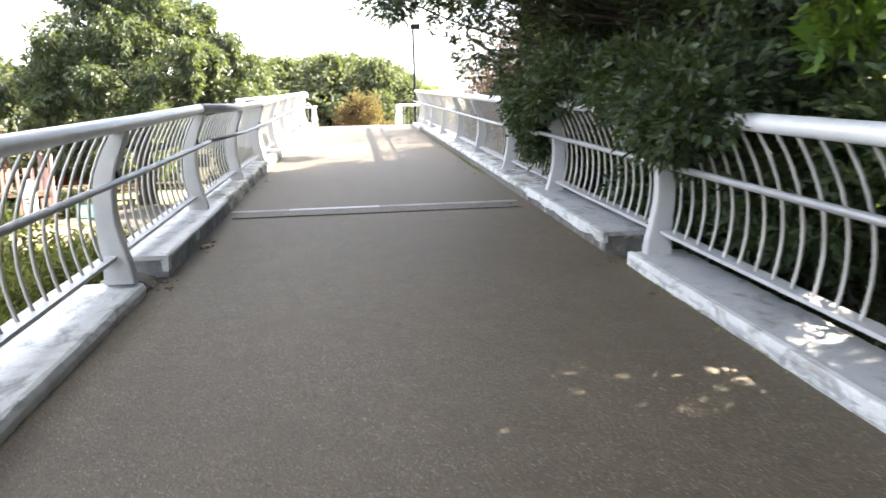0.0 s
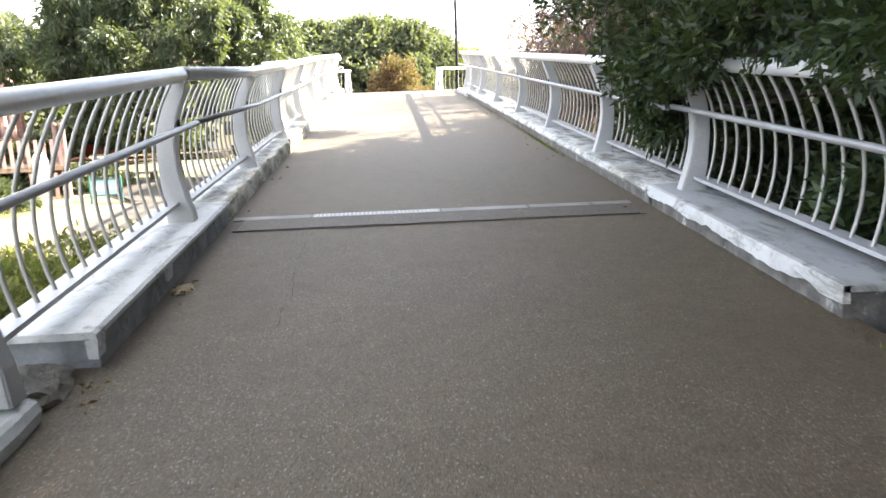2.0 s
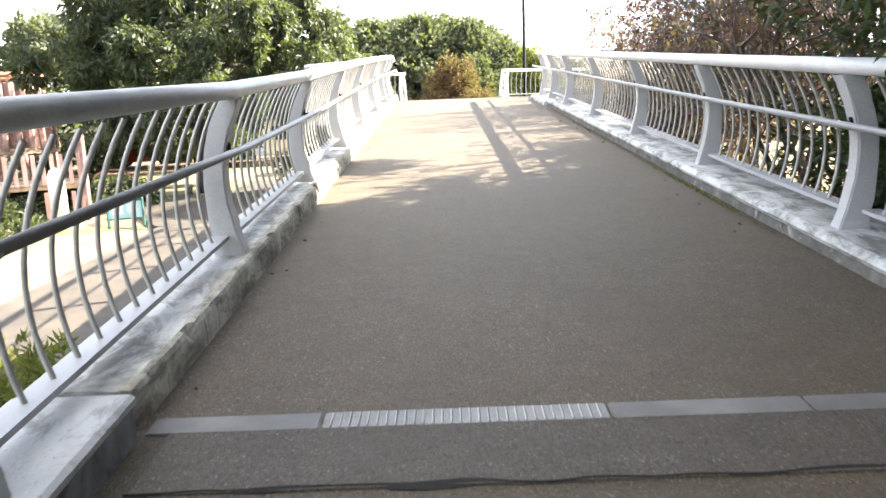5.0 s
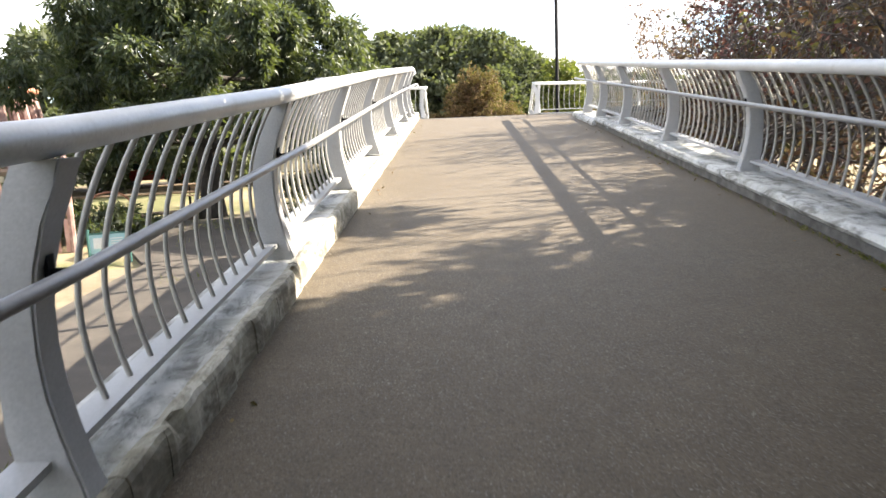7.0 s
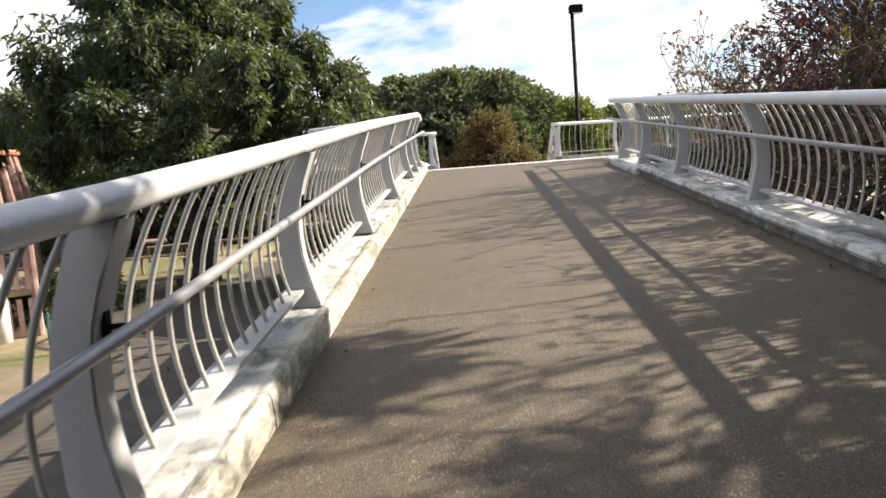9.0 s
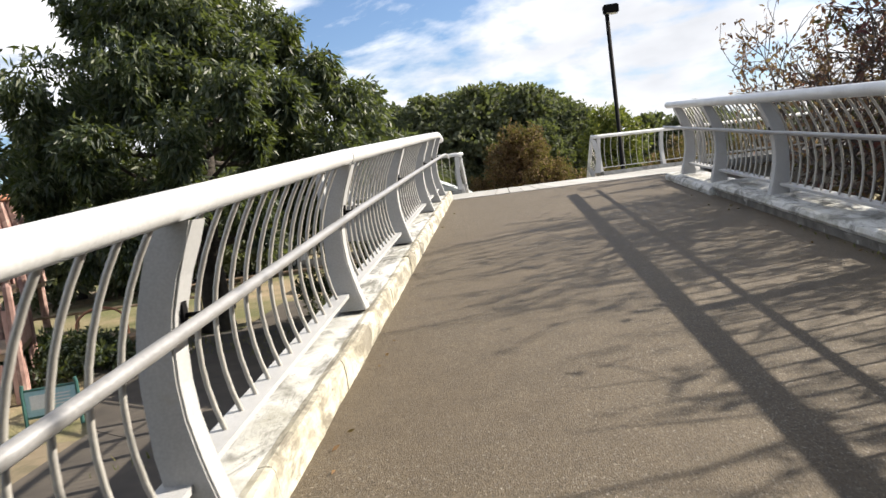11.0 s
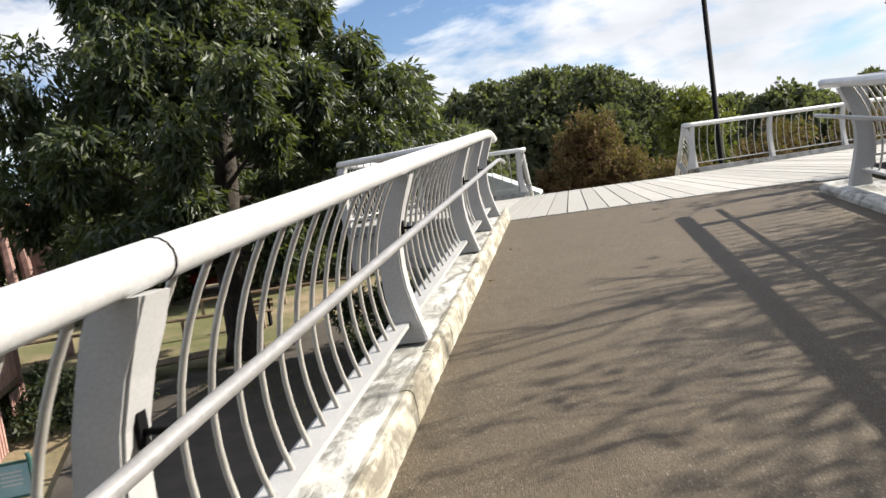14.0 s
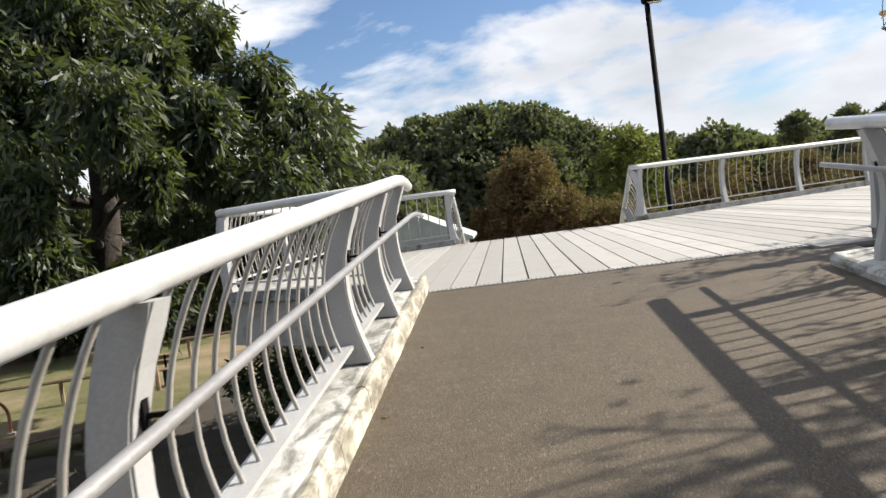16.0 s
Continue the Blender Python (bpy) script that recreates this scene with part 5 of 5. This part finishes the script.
def low_table(x, y, rz):
    t = thing("low_platform", "low weathered timber platform on the lawn", "platform", (x, y, GROUND_Z), rz)
    for i in range(5):
        part("board", box(2.0, 0.15, 0.045, 0.008, (0, -0.34 + 0.17 * i, 0.34)), M_TIMBER, t)
    for px in (-0.8, 0.8):
        part("bearer", box(0.12, 0.8, 0.36, 0.01, (px, 0, 0.14)), M_TIMBER, t)


play_arch(-13.4, 36.6, 20)
low_table(-10.6, 34.9, 32)
park_bench(-11.2, 40.6, 15)


def info_sign(x, y, rz):
    s = thing("information_sign", "teal-framed information sign with pale blue panel", "sign", (x, y, GROUND_Z), rz)
    for px in (-0.45, 0.45):
        v, f = tube([(px, 0, -0.2), (px, 0, 0.78), (px * 0.96, 0, 0.86)], 0.035, 8)
        link("post", v, f, M_TEAL, s)
    p = part("panel", box(0.84, 0.03, 0.46, 0.004, (0, 0, 0.50)), M_PANEL, s, "pale blue printed panel")
    for z in (0.25, 0.75):
        part("frame", box(0.90, 0.045, 0.04, 0.006, (0, 0, z)), M_TEAL, s)
    for k in range(4):
        part("text_bar", box(0.30 - 0.03 * (k % 2), 0.004, 0.025, 0, (0.18, -0.019, 0.62 - 0.06 * k)), M_WHITE, p)
    part("picture", box(0.28, 0.004, 0.26, 0, (-0.20, -0.019, 0.52)), M_WHITE, p)


info_sign(-8.77, 26.7, 22)


def pavilion():
    b = thing("pavilion", "small pale pavilion with a low gabled sheet roof", "building", (-3.4, 46.5, GROUND_Z), 0)
    part("wall", box(3.2, 2.6, 3.0, 0.02, (0, 0, 1.4)), M_WHITE, b)
    v = [(-1.9, -1.6, 2.95), (1.9, -1.6, 2.95), (1.9, 1.6, 2.95), (-1.9, 1.6, 2.95), (0, -1.6, 3.9), (0, 1.6, 3.9), (-1.9, -1.6, 2.85), (1.9, -1.6, 2.85), (1.9, 1.6, 2.85), (-1.9, 1.6, 2.85)]
    f = [(0, 4, 5, 3), (1, 2, 5, 4), (6, 9, 8, 7), (0, 3, 9, 6), (1, 7, 8, 2), (0, 6, 7, 1, 4), (3, 5, 2, 8, 9)]
    link("roof", v, f, M_ROOF, b, "pale grey-green sheet roof")
    for x in (-0.8, 0.8):
        w = part("window", box(0.9, 0.06, 1.0, 0.01, (x, -1.31, 1.7)), M_DARKGLASS, b)
        part("frame", box(1.0, 0.04, 0.07, 0.005, (x, -1.33, 2.22)), M_WHITE, w)


pavilion()


def long_wall():
    b = thing("low_building", "long low cream building behind the trees", "building", (-24.0, 66.0, GROUND_Z), 12)
    part("wall", box(26.0, 5.0, 2.8, 0.02, (0, 0, 1.3)), M_CREAM, b)
    part("roof", box(26.8, 5.8, 0.22, 0.03, (0, 0, 2.85)), M_ROOF, b, "flat pale roof edge")
    for i in range(9):
        part("window", box(1.3, 0.08, 1.1, 0.01, (-11 + 2.75 * i, -2.53, 1.6)), M_DARKGLASS, b)


long_wall()


def car(x, y, rz, paint, label):
    c = thing("car", label, "car", (x, y, GROUND_Z + 0.10), rz, group="parked cars")
    side = [(-2.1, 0.35), (2.1, 0.35), (2.12, 0.75), (1.25, 0.92), (0.55, 1.42), (-1.2, 1.45), (-2.0, 0.98)]
    k = len(side)
    v = [(a, -0.85, h) for a, h in side] + [(a, 0.85, h) for a, h in side]
    f = [tuple(range(k)), tuple(range(k, 2 * k))[::-1]] + [(i, i + k, (i + 1) % k + k, (i + 1) % k) for i in range(k)]
    link("body", v, f, paint, c)
    for s in (-0.856, 0.856):
        part("side_window", box(1.5, 0.02, 0.36, 0.006, (-0.35, s, 1.18)), M_DARKGLASS, c)
    for a in (-1.3, 1.3):
        for s in (-0.8, 0.8):
            v, f = tube([(a, s - 0.09, 0.31), (a, s + 0.09, 0.31)], 0.31, 14)
            w = link("wheel", v, f, M_TYRE, c)
            v, f = tube([(a, s - 0.10, 0.31), (a, s + 0.10, 0.31)], 0.18, 10)
            link("rim", v, f, M_BAR, w)


car(-18.5, 53.0, 8, M_CARRED, "red car parked on the drive")
car(-13.5, 54.0, 14, M_CARWHITE, "white car parked on the drive")


# ---- litter and weeds ----
def litter():
    rng = np.random.default_rng(31)
    ys = rng.uniform(1.0, 27.0, 70)
    left = rng.random(70) < 0.3
    xs = np.where(left, -1.12 + np.abs(rng.normal(0, 0.06, 70)), 2.42 - np.abs(rng.normal(0, 0.14, 70)))
    cen = np.stack([xs, ys, floor_z(ys) + 0.008], 1)
    heap = np.stack([-1.08 + rng.normal(0, 0.04, 14), 7.1 + rng.normal(0, 0.08, 14), np.zeros(14)], 1)
    heap[:, 2] = floor_z(heap[:, 1]) + 0.012 + 0.02 * rng.random(14)
    heap2 = np.stack([-1.12 + rng.normal(0, 0.05, 16), 5.62 + rng.normal(0, 0.08, 16), np.zeros(16)], 1)
    heap2[:, 2] = floor_z(heap2[:, 1]) + 0.012 + 0.03 * rng.random(16)
    cen = np.concatenate([cen, heap, heap2])
    ax = rng.normal(0, 1, cen.shape)
    ax[:, 2] *= 0.12
    ob = leaf_object("dead_leaves", leaf_arrays(cen, ax, 0.045, 0.02, rng, 0.0), L_BROWN)
    tagged(ob, "dry brown leaves lying along the kerbs", "leaf litter", kind="stuff")


def weeds():
    rng = np.random.default_rng(32)
    y = np.concatenate([rng.normal(13.6, 0.9, 260), rng.normal(19.0, 1.2, 80), rng.normal(4.5, 0.8, 60)])
    x = 2.475 - np.abs(rng.normal(0, 0.018, len(y))) + np.where(y < 5.6, 0.06, 0.0)
    cen = np.stack([x, y, floor_z(y)], 1)
    ax = np.stack([rng.normal(-0.3, 0.5, len(y)), rng.normal(0, 0.5, len(y)), np.ones(len(y))], 1)
    ob = leaf_object("moss", leaf_arrays(cen, ax, 0.035, 0.012, rng, 0.0), L_SCRUB)
    tagged(ob, "small weeds and moss at the foot of the kerb", "weeds", kind="stuff")


litter()
weeds()


# ---- planks of the deck, and their gaps ----
def planks():
    pitch, i = 0.285, 0
    x = DECK_L + 0.02
    while x < DECK_R - pitch:
        xm = x + pitch / 2
        y0, y1 = near_edge(xm), far_edge(xm)
        w = pitch - 0.020
        bm = bmesh.new()
        v = []
        for z in (DECK_Z - 0.045, DECK_Z):
            v.append([bm.verts.new((-w / 2, 0, z)), bm.verts.new((w / 2, 0, z)), bm.verts.new((w / 2, y1 - y0, z)), bm.verts.new((-w / 2, y1 - y0, z))])
        for j in range(4):
            bm.faces.new((v[0][j], v[0][(j + 1) % 4], v[1][(j + 1) % 4], v[1][j]))
        bm.faces.new(v[1])
        bm.faces.new(v[0][::-1])
        tops = [e for e in bm.edges if e.verts[0].co.z == DECK_Z and e.verts[1].co.z == DECK_Z]
        bmesh.ops.bevel(bm, geom=tops, offset=0.006, segments=1, affect="EDGES")
        p = part("plank", bm, M_PLANK, deck)
        p.location = (xm, y0, random.uniform(-0.003, 0.003))
        x += pitch


planks()
